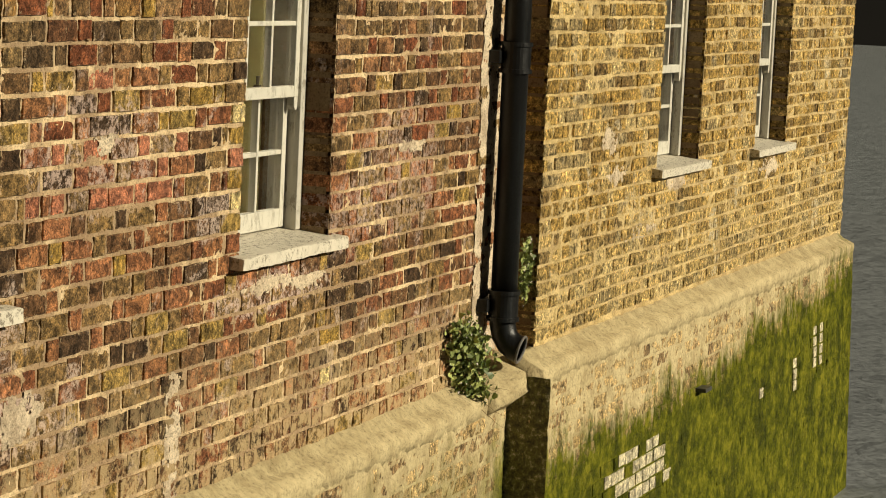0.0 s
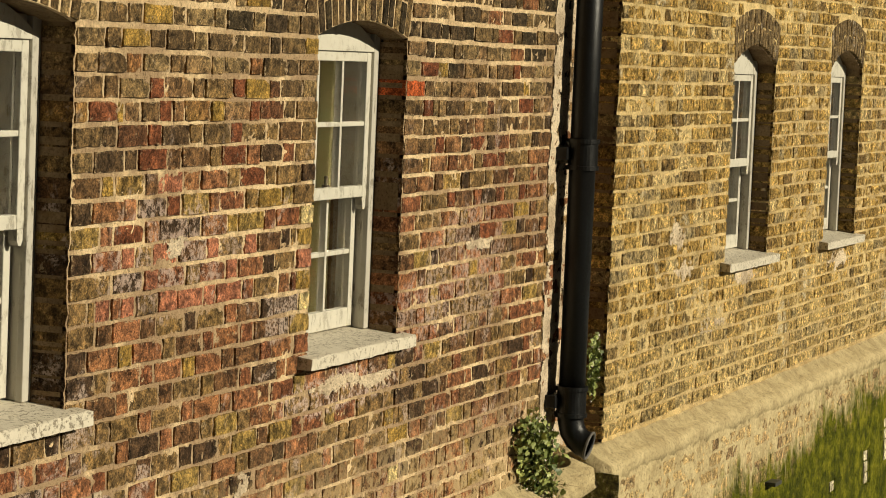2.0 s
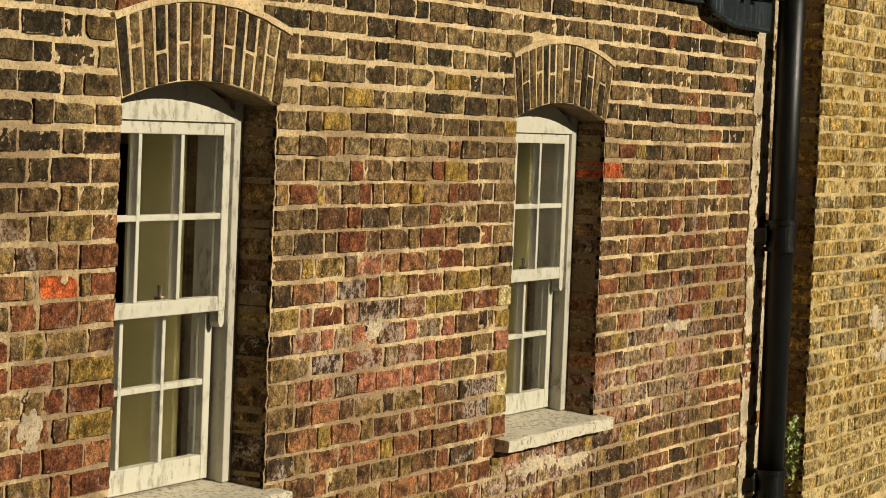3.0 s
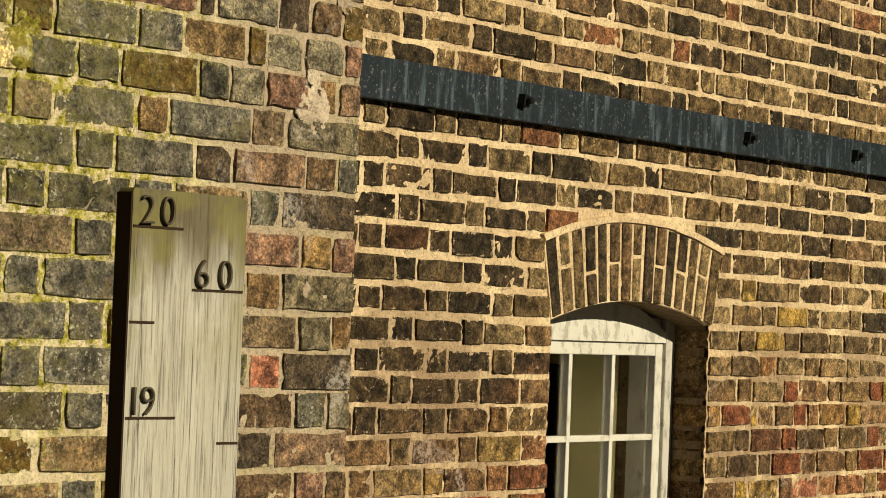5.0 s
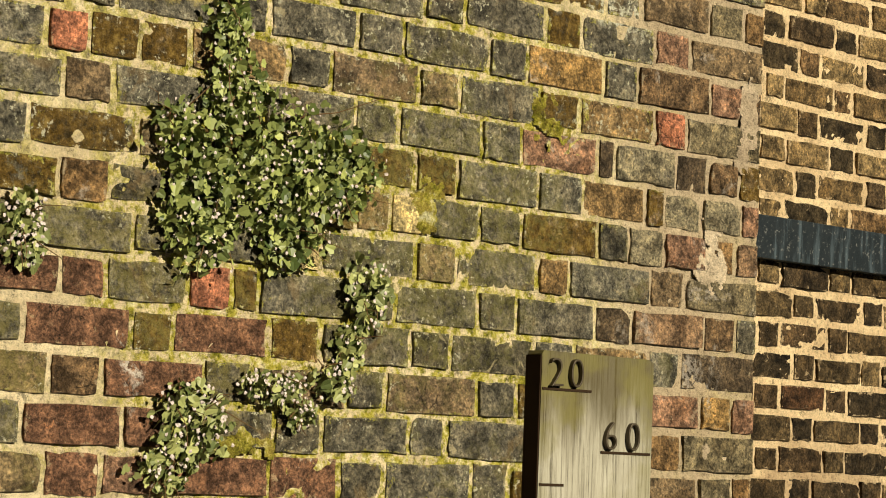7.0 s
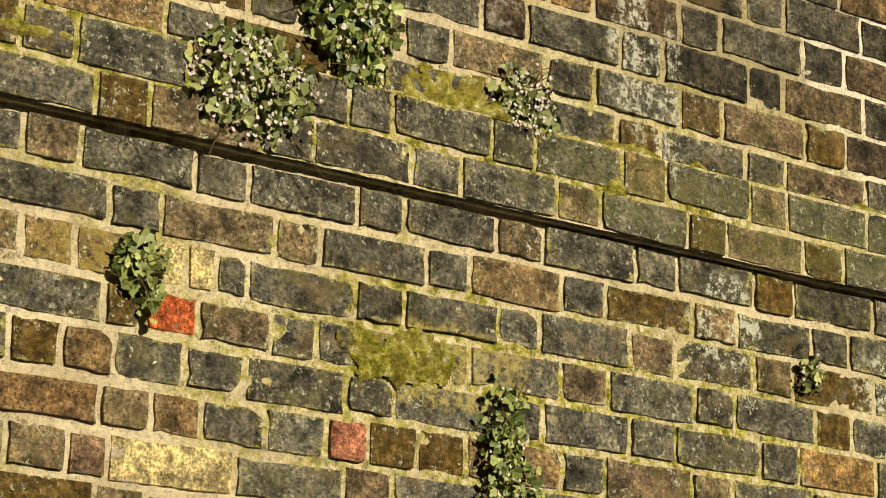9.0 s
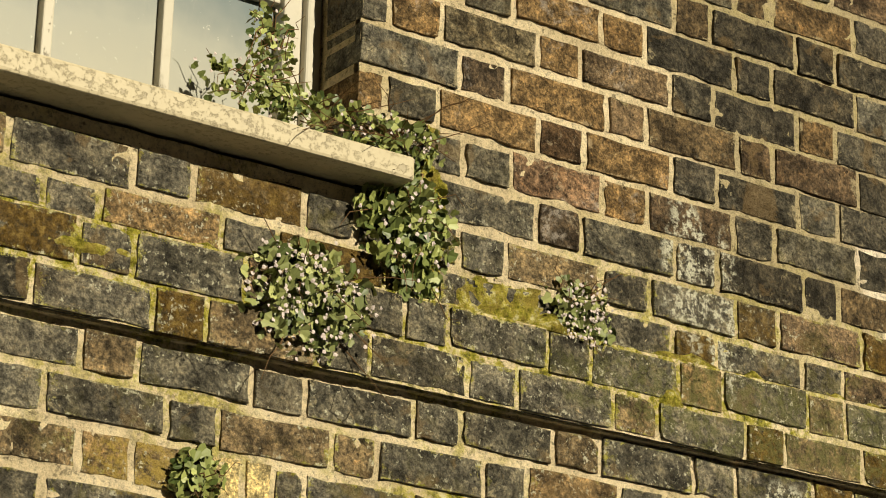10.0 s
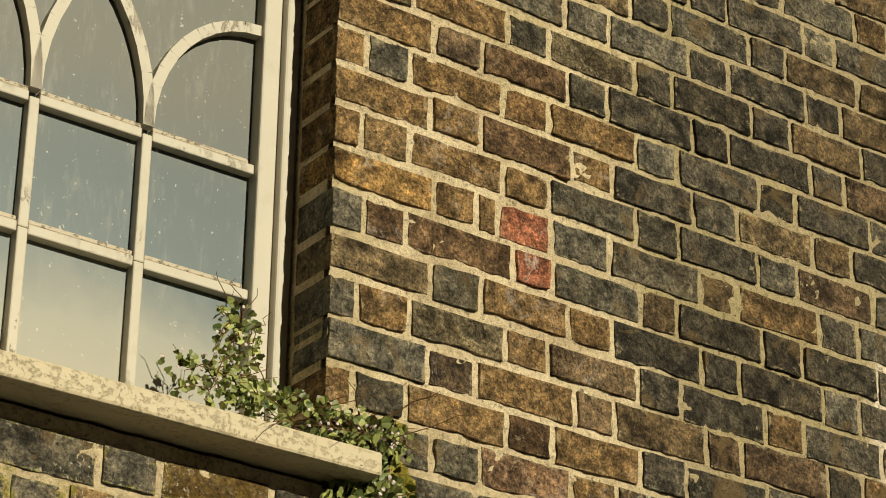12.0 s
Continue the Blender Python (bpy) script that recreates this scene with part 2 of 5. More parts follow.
    spots = m.math('MULTIPLY', m.step(m.noise(80, 5, 0.75), 0.585, 0.61), m.step(m.math('ADD', m.noise(3.3, 5, 0.65), m.math('MULTIPLY', m.rim(), 0.2)), 0.6, 0.68))
    c = m.mix(m.math('MULTIPLY', m.math('MULTIPLY', spots, below), 0.9), c, (0.6, 0.57, 0.42))
    return m.colour(c).rough(m.math('ADD', 0.42, m.math('MULTIPLY', m.noise(40, 4), 0.4))).m


def plain_clay(name, tint, amount=0.3, rough=0.85):
    m = Mat(name, rough)
    c = m.mix(m.noise(12, 4), tint, tuple(v * 0.62 for v in tint))
    c = grain(m, c, 1.0, 0.6, 0.004, 0.5)
    return m.colour(salts(m, c, amount, 8)).m


def mortar(name, tint, dirt, dist=0.005, grime=0.0):
    """Sandy lime mortar, dirtied in wide patches, with grit and small voids."""
    m = Mat(name, 0.95)
    c = m.mix(m.step(m.noise(6, 6, 0.7), 0.38, 0.62), tint, dirt)
    if grime:
        worn = m.math('MULTIPLY', m.step(m.noise(2.3, 7, 0.75), 0.41, 0.56), grime)
        worn = m.math('MULTIPLY', worn, m.math('SUBTRACT', 1.0, m.math('MULTIPLY', m.step(m.axis(2), 3.0, 3.4), 0.9)))
        c = m.mix(worn, c, (0.33, 0.22, 0.13))
    return grit(m, c, dist).m


def grit(m, c, dist):
    n2 = m.noise(95, 7, 0.8)
    c = m.mix(1.0, c, m.ramp(n2, [(0.36, (0.42, 0.41, 0.4)), (0.46, (0.95, 0.95, 0.94)), (0.6, (1.14, 1.14, 1.12))]), 'MULTIPLY')
    c = m.mix(m.math('MULTIPLY', m.step(m.noise(40, 6, 0.75), 0.4, 0.36), 0.6), c, (0.07, 0.055, 0.03))
    m.bump(n2, dist * 1.3).bump(m.noise(260, 4, 0.75), dist * 0.5, 0.9)
    return m.colour(c)


def lichen(m, c, f):
    """Crusty lichen and moss where f is 1: dark green, mustard and bone white."""
    g = m.ramp(m.noise(38, 7, 0.75), [(0.36, (0.075, 0.072, 0.008)), (0.44, (0.25, 0.235, 0.022)), (0.53, (0.5, 0.43, 0.07)), (0.63, (0.76, 0.71, 0.42))])
    return m.mix(m.math('MULTIPLY', f, m.step(m.noise(34, 8, 0.8), 0.42, 0.54)), c, g)


def old_mortar(name):
    """The old wall's mortar: buff where repaired, lichen-covered below the string course, browned near the corner, white at the repointed edge."""
    m = Mat(name, 0.95)
    c = m.mix(m.step(m.noise(6, 6, 0.7), 0.36, 0.64), (0.86, 0.72, 0.48), (0.62, 0.5, 0.31))
    aloft = m.math('MULTIPLY', m.step(m.axis(2), 4.62, 4.8), m.step(m.math('ADD', m.axis(0), m.math('MULTIPLY', m.noise(3, 4), 0.5)), 3.5, 3.75))
    c = m.mix(m.math('MULTIPLY', aloft, 0.85), c, (0.44, 0.36, 0.21))
    corner = m.math('MULTIPLY', m.step(m.math('ADD', m.axis(0), m.math('MULTIPLY', m.noise(5, 4), 0.3)), 4.2, 4.42), m.math('SUBTRACT', 1.0, m.step(m.axis(2), 4.2, 4.45)))
    c = m.mix(m.math('MULTIPLY', corner, 0.7), c, (0.42, 0.32, 0.22))
    for x, z, rx, rz in ((4.1, 4.85, 0.2, 0.2), (4.3, 5.2, 0.25, 0.35), (4.25, 4.65, 0.3, 0.12)):
        c = m.mix(m.math('MULTIPLY', m.patch(x, z, rx, rz, 0.5), 0.95), c, (0.95, 0.83, 0.66))
    wide = m.math('MAXIMUM', m.math('MULTIPLY', m.step(m.noise(1.9, 4, 0.6), 0.47, 0.58), 0.8), m.patch(3.5, 3.55, 0.75, 0.75, 0.4))
    wide = m.math('MAXIMUM', wide, m.patch(2.95, 4.08, 0.4, 0.16, 0.4))
    wide = m.math('MAXIMUM', wide, m.patch(2.6, 4.5, 1.4, 0.13, 0.4))
    wide = m.math('MULTIPLY', wide, m.math('SUBTRACT', 1.0, m.math('MULTIPLY', m.step(m.axis(2), 4.62, 4.85), 0.75)))
    wide = m.math('MULTIPLY', wide, m.math('SUBTRACT', 1.0, m.math('MULTIPLY', m.step(m.axis(0), 3.95, 4.2), 0.7)))
    return grit(m, lichen(m, c, wide), 0.0055).m


def moss(name):
    m = Mat(name, 0.95)
    c = m.mix(m.step(m.noise(9, 5, 0.7), 0.4, 0.6), (0.16, 0.13, 0.02), (0.36, 0.28, 0.06))
    return grit(m, lichen(m, c, 0.9), 0.008).m


def flaked_paint(name, tint, wear=0.5, fine=1.0, spread=0.4):
    m = Mat(name, 0.55)
    n = m.noise(38 * fine, 8, 0.78, m.stretch(1, 1, 0.45 if fine == 1.0 else 1.0))
    worn = m.math('MULTIPLY', m.step(n, 0.53, 0.58), m.step(m.noise(6, 4), spread, spread + 0.18))
    c = m.mix(m.noise(9, 4), tint, tuple(v * 0.86 for v in tint))
    c = m.mix(m.math('MULTIPLY', m.step(m.noise(21, 5, 0.7), 0.5, 0.75), 0.35), c, (0.36, 0.31, 0.21))
    c = m.mix(m.math('MULTIPLY', worn, wear), c, (0.16, 0.125, 0.08))
    m.bump(m.math('SUBTRACT', 1.0, worn), 0.0012).bump(n, 0.0008)
    return m.colour(c).m


def iron(name, tint, streak=0.5, rough=0.45):
    m = Mat(name, rough, 0.0)
    m.b.inputs["Specular IOR Level"].default_value = 0.28
    s = m.noise(34, 5, 0.65, m.stretch(1, 1, 0.12))
    c = m.mix(m.math('MULTIPLY', m.step(s, 0.5, 0.7), streak), tint, (0.1, 0.135, 0.16))
    c = m.mix(m.math('MULTIPLY', m.step(m.noise(120, 3), 0.6, 0.7), streak), c, (0.2, 0.2, 0.19))
    m.bump(m.noise(90, 5, 0.7), 0.0012)
    return m.colour(c).rough(m.math('ADD', rough - 0.12, m.math('MULTIPLY', m.noise(30, 3), 0.3))).m


def old_timber(name):
    m = Mat(name, 0.85)
    g = m.noise(170, 6, 0.7, m.stretch(1, 1, 0.03), 0.6)
    wide = m.noise(20, 3, 0.5, m.stretch(1, 1, 0.05))
    c = m.ramp(g, [(0.36, (0.08, 0.07, 0.055)), (0.44, (0.3, 0.28, 0.225)), (0.54, (0.45, 0.425, 0.35)), (0.68, (0.32, 0.3, 0.24))])
    c = m.mix(1.0, c, m.ramp(wide, [(0.3, (0.84, 0.83, 0.8)), (0.7, (1.08, 1.08, 1.07))]), 'MULTIPLY')
    topz = m.step(m.math('ADD', m.axis(2), m.math('MULTIPLY', m.noise(26, 4, 0.6, m.stretch(1, 1, 0.18)), 0.3)), 3.3, 3.46)
    c = m.mix(m.math('MULTIPLY', topz, 0.85), c, (0.075, 0.058, 0.022))
    green = m.math('MULTIPLY', m.step(m.noise(7, 4), 0.44, 0.6), m.step(m.axis(2), 2.95, 3.25))
    c = m.mix(m.math('MULTIPLY', green, 0.55), c, (0.19, 0.17, 0.05))
    m.bump(g, 0.002)
    return m.colour(c).m


def leaf(name, lo, hi):
    m = Mat(name, 0.5)
    r = m.piece()
    c = m.ramp(r, [(0.0, lo), (0.55, tuple((a + b) / 2 for a, b in zip(lo, hi))), (1.0, hi)])
    c = m.mix(m.math('MULTIPLY', m.noise(140, 3), 0.35), c, (0.05, 0.06, 0.015))
    m.b.inputs["Subsurface Weight"].default_value = 0.0
    return m.colour(c).m


def plain(name, tint, rough=0.8, metal=0.0, var=0.25, scale=14, dist=0.001):
    m = Mat(name, rough, metal)
    n = m.noise(scale, 5, 0.6)
    m.bump(n, dist)
    return m.colour(m.mix(n, tint, tuple(v * (1 - var) for v in tint))).m


def glass(name, rough=0.02, tint=(1, 1, 1)):
    m = Mat(name, rough)
    m.b.inputs["Transmission Weight"].default_value = 1.0
    m.b.inputs["IOR"].default_value = 1.45
    m.bump(m.noise(6, 2), 0.002, 0.25)
    return m.colour(tint).m


M_RED, M_STOCK, M_BLUE = red_brick("red brick"), stock_brick("yellow stock brick"), blue_brick("dark mossy brick")
M_MORT_A = mortar("cream mortar", (0.82, 0.63, 0.38), (0.62, 0.45, 0.26), grime=0.85)
# Bedding mortar with the shade of the window reveals put into its colour
M_BED_SHADED = mortar("bedding mortar darkened for reveal shade", (0.3, 0.21, 0.12), (0.2, 0.13, 0.07))
M_MORT_B = mortar("buff mortar", (0.7, 0.53, 0.26), (0.44, 0.32, 0.14), grime=0.3)
M_MORT_C = old_mortar("old lichened mortar")
M_SOOT = blue_brick("sooty dark brick", 0.65)
M_QUOIN = quoin_brick("mixed quoin brick")
M_ORANGE = plain_clay("orange red brick", (0.55, 0.125, 0.04), 0.15)
M_RUST = plain_clay("rust red brick", (0.21, 0.075, 0.036), 0.3)
M_BROWN = plain_clay("tan brown brick", (0.26, 0.17, 0.078), 0.3)
M_PINK = plain_clay("salmon pink brick", (0.42, 0.17, 0.1), 0.6)
M_CREAM = plain_clay("yellow cream brick", (0.68, 0.54, 0.26), 0.5)
M_GOLD = plain_clay("ochre brick", (0.36, 0.23, 0.06), 0.3)
M_FADED = plain_clay("faded red brick", (0.2, 0.105, 0.065), 0.9)
M_GREY = plain_clay("grey patch brick", (0.26, 0.225, 0.15), 0.1)
M_ARCH = plain_clay("brown arch brick", (0.19, 0.135, 0.07), 0.5)
M_PAINT = flaked_paint("flaking white paint", (0.53, 0.49, 0.39), 0.6, 1.0, 0.5)
M_PUTTY = flaked_paint("cracked dirty putty", (0.5, 0.43, 0.31), 0.9, 2.0, 0.22)
M_SASH = flaked_paint("white sash paint", (0.6, 0.57, 0.48), 0.4)
M_SILL = flaked_paint("worn sill paint", (0.66, 0.6, 0.48), 0.85, 1.5, 0.3)
M_STONE = flaked_paint("weathered cream stone", (0.56, 0.48, 0.31), 0.4, 2.0, 0.36)
M_GREYPAINT = flaked_paint("grey weathered paint", (0.5, 0.47, 0.4), 0.6)
M_IRON = iron("dark blue iron", (0.011, 0.016, 0.02), 0.6)
M_PIPE = iron("black pipe paint", (0.006, 0.006, 0.006), 0.06, 0.35)
M_TIMBER = old_timber("grey weathered timber")
M_SHADE_TICK = plain("dark brown for edge shade and scored ticks", (0.035, 0.02, 0.01), 0.85)
M_NUM = plain("dull brass numeral", (0.085, 0.065, 0.04), 0.5, 0.5)
M_LEAF = leaf("green leaf", (0.05, 0.085, 0.015), (0.46, 0.5, 0.15))
M_LEAF2 = leaf("pale leaf", (0.085, 0.115, 0.028), (0.52, 0.54, 0.2))
M_STEM = plain("dry stem", (0.16, 0.09, 0.04), 0.9)
M_FLOWER = plain("pale lilac flower", (0.68, 0.58, 0.55), 0.7)
M_GLASS = glass("window glass")
M_OLIVE = plain("olive wall paint", (0.5, 0.44, 0.2), 0.9)
M_DARK = plain("near-black doorway gloom", (0.01, 0.009, 0.007), 0.9)


# ---------- mesh helpers ----------
def mesh_of(name, verts, faces, material, smooth=False, rim=None):
    me = bpy.data.meshes.new(name)
    me.from_pydata([tuple(v) for v in verts], [], faces)
    me.materials.append(material)
    if smooth:
        me.polygons.foreach_set("use_smooth", [True] * len(me.polygons))
    if rim is not None:
        me.attributes.new("rim", 'FLOAT', 'POINT').data.foreach_set("value", rim)
    me.update()
    return me


def part(name, bm, material, parent, label="", smooth=False):
    me = bpy.data.meshes.new(name)
    bmesh.ops.recalc_face_normals(bm, faces=bm.faces)
    bm.to_mesh(me)
    bm.free()
    me.materials.append(material)
    if smooth:
        me.polygons.foreach_set("use_smooth", [True] * len(me.polygons))
    ob = new(name, me)
    ob.parent = parent
    return tagged(ob, label)


def box(bm, x0, x1, y0, y1, z0, z1, bevel=0.0, jit=0.0):
    q = bmesh.ops.create_cube(bm, size=1.0)["verts"]
    for v in q:
        v.co = Vector(((x0 + x1) / 2 + v.co.x * (x1 - x0), (y0 + y1) / 2 + v.co.y * (y1 - y0), (z0 + z1) / 2 + v.co.z * (z1 - z0)))
        if jit:
            v.co += Vector((random.uniform(-jit, jit), random.uniform(-jit, jit), random.uniform(-jit, jit)))
    if bevel:
        es = list({e for v in q for e in v.link_edges})
        bmesh.ops.bevel(bm, geom=es, offset=bevel, segments=2, affect='EDGES', profile=0.5)
    return bm


def boxed(*a, **k):
    return box(bmesh.new(), *a, **k)


def prism(bm, pts, y0, y1):
    """A solid from a flat outline of (x, z) points, between two depths."""
    f = [bm.verts.new((x, y0, z)) for x, z in pts]
    b = [bm.verts.new((x, y1, z)) for x, z in pts]
    n = len(pts)
    bm.faces.new(f)
    bm.faces.new(b[::-1])
    for i in range(n):
        bm.faces.new((f[i], b[i], b[(i + 1) % n], f[(i + 1) % n]))
    return bm


def tube(bm, pts, radius, sides=16, cap=True):
    """A round bar along points."""
    rings = []
    for i, p in enumerate(pts):
        p = Vector(p)
        d = (Vector(pts[min(i + 1, len(pts) - 1)]) - Vector(pts[max(i - 1, 0)])).normalized()
        side = d.cross(Vector((0.3, 0.9, 0.2))).normalized()
        up = side.cross(d)
        r = radius[i] if isinstance(radius, (list, tuple)) else radius
        rings.append([bm.verts.new(p + side * r * math.cos(a) + up * r * math.sin(a)) for a in (math.tau * k / sides for k in range(sides))])
    for a, b in zip(rings, rings[1:]):
        for k in range(sides):
            bm.faces.new((a[k], a[(k + 1) % sides], b[(k + 1) % sides], b[k]))
    if cap:
        bm.faces.new(rings[0][::-1])
        bm.faces.new(rings[-1])
    return bm


def empty(name, m, label, category, kind="", group=""):
    ob = new(name)
    ob.empty_display_size = 0.1
    ob.matrix_world = m
    return tagged(ob, label, category, group, kind)


# ---------- the three walls ----------
# Local x runs along each wall, y into it, z up; the brick faces lie at y = 0.
TURN_B, TURN_C = -0.837, -4.14
WALL_A = empty("wall_1", pose(0, 3.8, 0), "weathered red brick wall with cream mortar above a rendered ledge", "wall", "structure")
WALL_B = empty("wall_2", pose(7, 3.702, 0, 0, 0, TURN_B), "yellow stock brick wall standing forward beside the river", "wall", "structure")
WALL_C = empty("wall_3", pose(3, 3.584, 0, 0, 0, TURN_C), "old dark brick wall with moss and lichen in its joints", "wall", "structure")
SILL_Z, SPRING, CROWN = 1.985, 3.16, 3.222
WIN_A = [(5.928, 6.798), (8.568, 9.43)]
WIN_B = [(6.685, 7.575), (8.905, 9.775)]
A_LEFT, A_RIGHT, B_LEFT, B_RIGHT, C_LEFT, C_RIGHT = 4.2, 11.72, 4.69, 11.76, -1.7, 1.612
WATER = -0.6


def holes(pairs, z0, rise, hw_extra=0.048, top=3.372, peak=3.45):
    """Cuts a course at z between lo and hi where openings and their arches are."""
    def cut(lo, hi):
        out = []
        mid = (lo + hi) / 2
        for a, b in pairs:
            c, h = (a + b) / 2, (b - a) / 2
            if hi <= z0 + 0.004 or mid > peak:
                continue
            if mid < rise:
                out.append((a, b, True))
            elif mid < top:
                w = h + hw_extra * (mid - rise) / (top - rise) + 0.008
                out.append((c - w, c + w, False))
            else:
                w = (h + hw_extra) * math.sqrt(max(0.0, (peak - lo - 0.012) / (peak - top)))
                out.append((c - min(w, h + hw_extra), c + min(w, h + hw_extra), False))
        return out
    return cut


def outline(w, h, rough, rnd):
    """The uneven rim of a brick's face, round its centre."""
    per = [(-0.5, -0.5), (-0.3, -0.5), (-0.02, -0.5), (0.27, -0.5), (0.5, -0.5), (0.5, -0.15), (0.5, 0.2), (0.5, 0.5), (0.24, 0.5), (-0.03, 0.5), (-0.28, 0.5), (-0.5, 0.5), (-0.5, 0.17), (-0.5, -0.2)]
    pts = []
    for u, v in per:
        corner = abs(u) == 0.5 and abs(v) == 0.5
        bite = rnd.uniform(0.0, 1.0) ** 2.2 * rough * (1.0 if corner else 1.1) - rough * 0.2
        if corner and rnd.random() < 0.05:
            bite += rough * 1.2
        x, z = u * w, v * h
        if abs(u) == 0.5:
            x -= math.copysign(bite, x)
        else:
            x += rnd.uniform(-0.06, 0.06) * w
        if abs(v) == 0.5:
            z -= math.copysign(bite * rnd.uniform(0.5, 1.0), z)
        pts.append((x, z))
    return pts


def brick_shape(w, h, depth, rough, rnd):
    rim = outline(w, h, rough, rnd)
    tilt, bulge = rnd.uniform(-1, 1) * rough * 0.35, rnd.uniform(-0.2, 1.0) * rough * 0.3
    soft = 0.0008 + rough * 0.08
    v = [(rnd.uniform(-0.1, 0.1) * w, -bulge, rnd.uniform(-0.1, 0.1) * h)]
    v += [(x * (1 - 1.6 * soft / w), rnd.uniform(0, 1) * rough * 0.3 + tilt * x / w, z * (1 - 2 * soft / h)) for x, z in rim]
    v += [(x, soft + rnd.uniform(0, 1) * rough * 0.2, z) for x, z in rim]
    v += [(x, depth, z) for x, z in rim]
    n = len(rim)
    f = [(0, 1 + (k + 1) % n, 1 + k) for k in range(n)]
    for a in (1, 1 + n):
        f += [(a + k, a + (k + 1) % n, a + n + (k + 1) % n, a + n + k) for k in range(n)]
    return v, [t[::-1] for t in f]


RIM = [0.0] + [0.92] * 14 + [0.8] * 14 + [0.0] * 14


def lay(wall, x0, x1, courses, cut, module, joint, rough, material, stretch, special, seed, variants=10, quoin=None, regions=(), quoin_left=False, bed=None, phase=None):
    """Lays a wall in Flemish bond. Bricks inside the stretch of plan are objects, the rest one joined part.
    joint: the upright joints; bed(x, z): the level ones; phase: where a stretcher's middle lies in even and odd courses."""
    rnd = random.Random(seed)
    head, body = module * 0.325, module * 0.675
    shapes = {}
    for kind, w in (("s", body - joint), ("h", head - joint), ("q", 0.16)):
        for deep in (False, True):
            for k in range(variants):
                sh = brick_shape(w, 0.065, 0.125 if deep else 0.035, rough, rnd)
                shapes[kind, deep, k] = (sh, mesh_of("brick", *sh, material, rim=RIM), w)
    joined, singles = {}, 0
    coloured = {}
    for row, (lo, hi) in enumerate(zip(courses, courses[1:])):
        gaps = sorted(cut(lo, hi))
        spans, at, deep_l = [], x0, quoin_left
        for a, b, jamb in gaps:
            spans.append((at, a, deep_l, jamb))
            at, deep_l = b, jamb
        spans.append((at, x1, deep_l, quoin))
        start = x0 - module + (row % 2) * module * 0.5 + rnd.uniform(-0.02, 0.02)
        if phase:
            start = phase[row % 2] - body / 2
            start -= module * math.ceil((start - x0) / module + 1)
        for a, b, dl, dr in spans:
            if b - a < 0.03:
                continue
            edges, x, long = [a], start, True
            while x < b - 0.05:
                x += body if long else head
                long = not long
                if a + 0.05 < x < b - 0.05:
                    edges.append(x + rnd.uniform(-0.009, 0.009))
            for sx, sz, sm, sw in special:  # odd bricks of their own width
                if lo <= sz < hi and a + 0.02 < sx < b - 0.02:
                    edges = [e for e in edges if e == a or abs(e - sx) > sw / 2 + 0.045] + [v for v in (sx - sw / 2, sx + sw / 2) if a + 0.04 < v < b - 0.04]
                    edges.sort()
            edges.append(b)
            for i, (l, r) in enumerate(zip(edges, edges[1:])):
                w = r - l - joint * (0.5 * (0 < i) + 0.5 * (i < len(edges) - 2)) - (0 if i else 0)
                c = (l + (joint / 2 if i else 0) + r - (joint / 2 if i < len(edges) - 2 else 0)) / 2
                deep = (i == 0 and dl) or (i == len(edges) - 2 and bool(dr))
                if w < 0.02:
                    continue
                h = hi - lo - (bed(c, lo) if bed else joint) * rnd.uniform(0.6, 1.35)
                kind = "s" if w > 0.15 else "h"
                sh, me, nominal = shapes[kind, bool(deep), rnd.randrange(variants)]
                zc = (lo + hi) / 2 + rnd.uniform(-0.0012, 0.0012) + 0.009 * noise.noise((c * 0.9, (lo + hi) * 0.8, seed)) + 0.004 * noise.noise((c * 4.1, (lo + hi) * 2.0, seed))
                off = rnd.uniform(-1, 1) * rough * 0.5
                turn = rnd.uniform(-1, 1) * 0.006
                mat = None
                for sx, sz, sm, sw in special:
                    if l <= sx <= r and lo <= sz < hi:
                        mat = sm
                use = mat or material
                for rx0, rx1, rz0, rz1, rm, chance in regions:
                    if not mat and rx0 < c < rx1 and rz0 < zc < rz1 and rnd.random() < chance:
                        use = rm
                s = (w / nominal, 1.0, h / 0.065)
                if mat or (stretch[0] <= c <= stretch[1] and stretch[2] <= zc <= stretch[3] and singles < 310):
                    singles += 1
                    if use is not material:
                        key = (me.name, use.name)
                        if key not in coloured:
                            coloured[key] = me.copy()
                            coloured[key].materials[0] = use
                        me = coloured[key]
                    ob = new("brick", me)
                    ob.parent = wall
                    ob.location, ob.rotation_euler, ob.scale = (c, off, zc), (0, turn, 0), s
                else:
                    joined_v, joined_f = joined.setdefault(use, ([], []))
                    base = len(joined_v)
                    joined_v.extend((c + v[0] * s[0] - v[2] * turn, off + v[1], zc + v[2] * s[2] + v[0] * turn) for v in sh[0])
                    joined_f.extend(tuple(base + k for k in f) for f in sh[1])
    for use, (joined_v, joined_f) in joined.items():
        ob = new("brickwork", mesh_of("brickwork", joined_v, joined_f, use, rim=RIM * (len(joined_v) // len(RIM))))
        ob.parent = wall
        tagged(ob, kind="stuff")


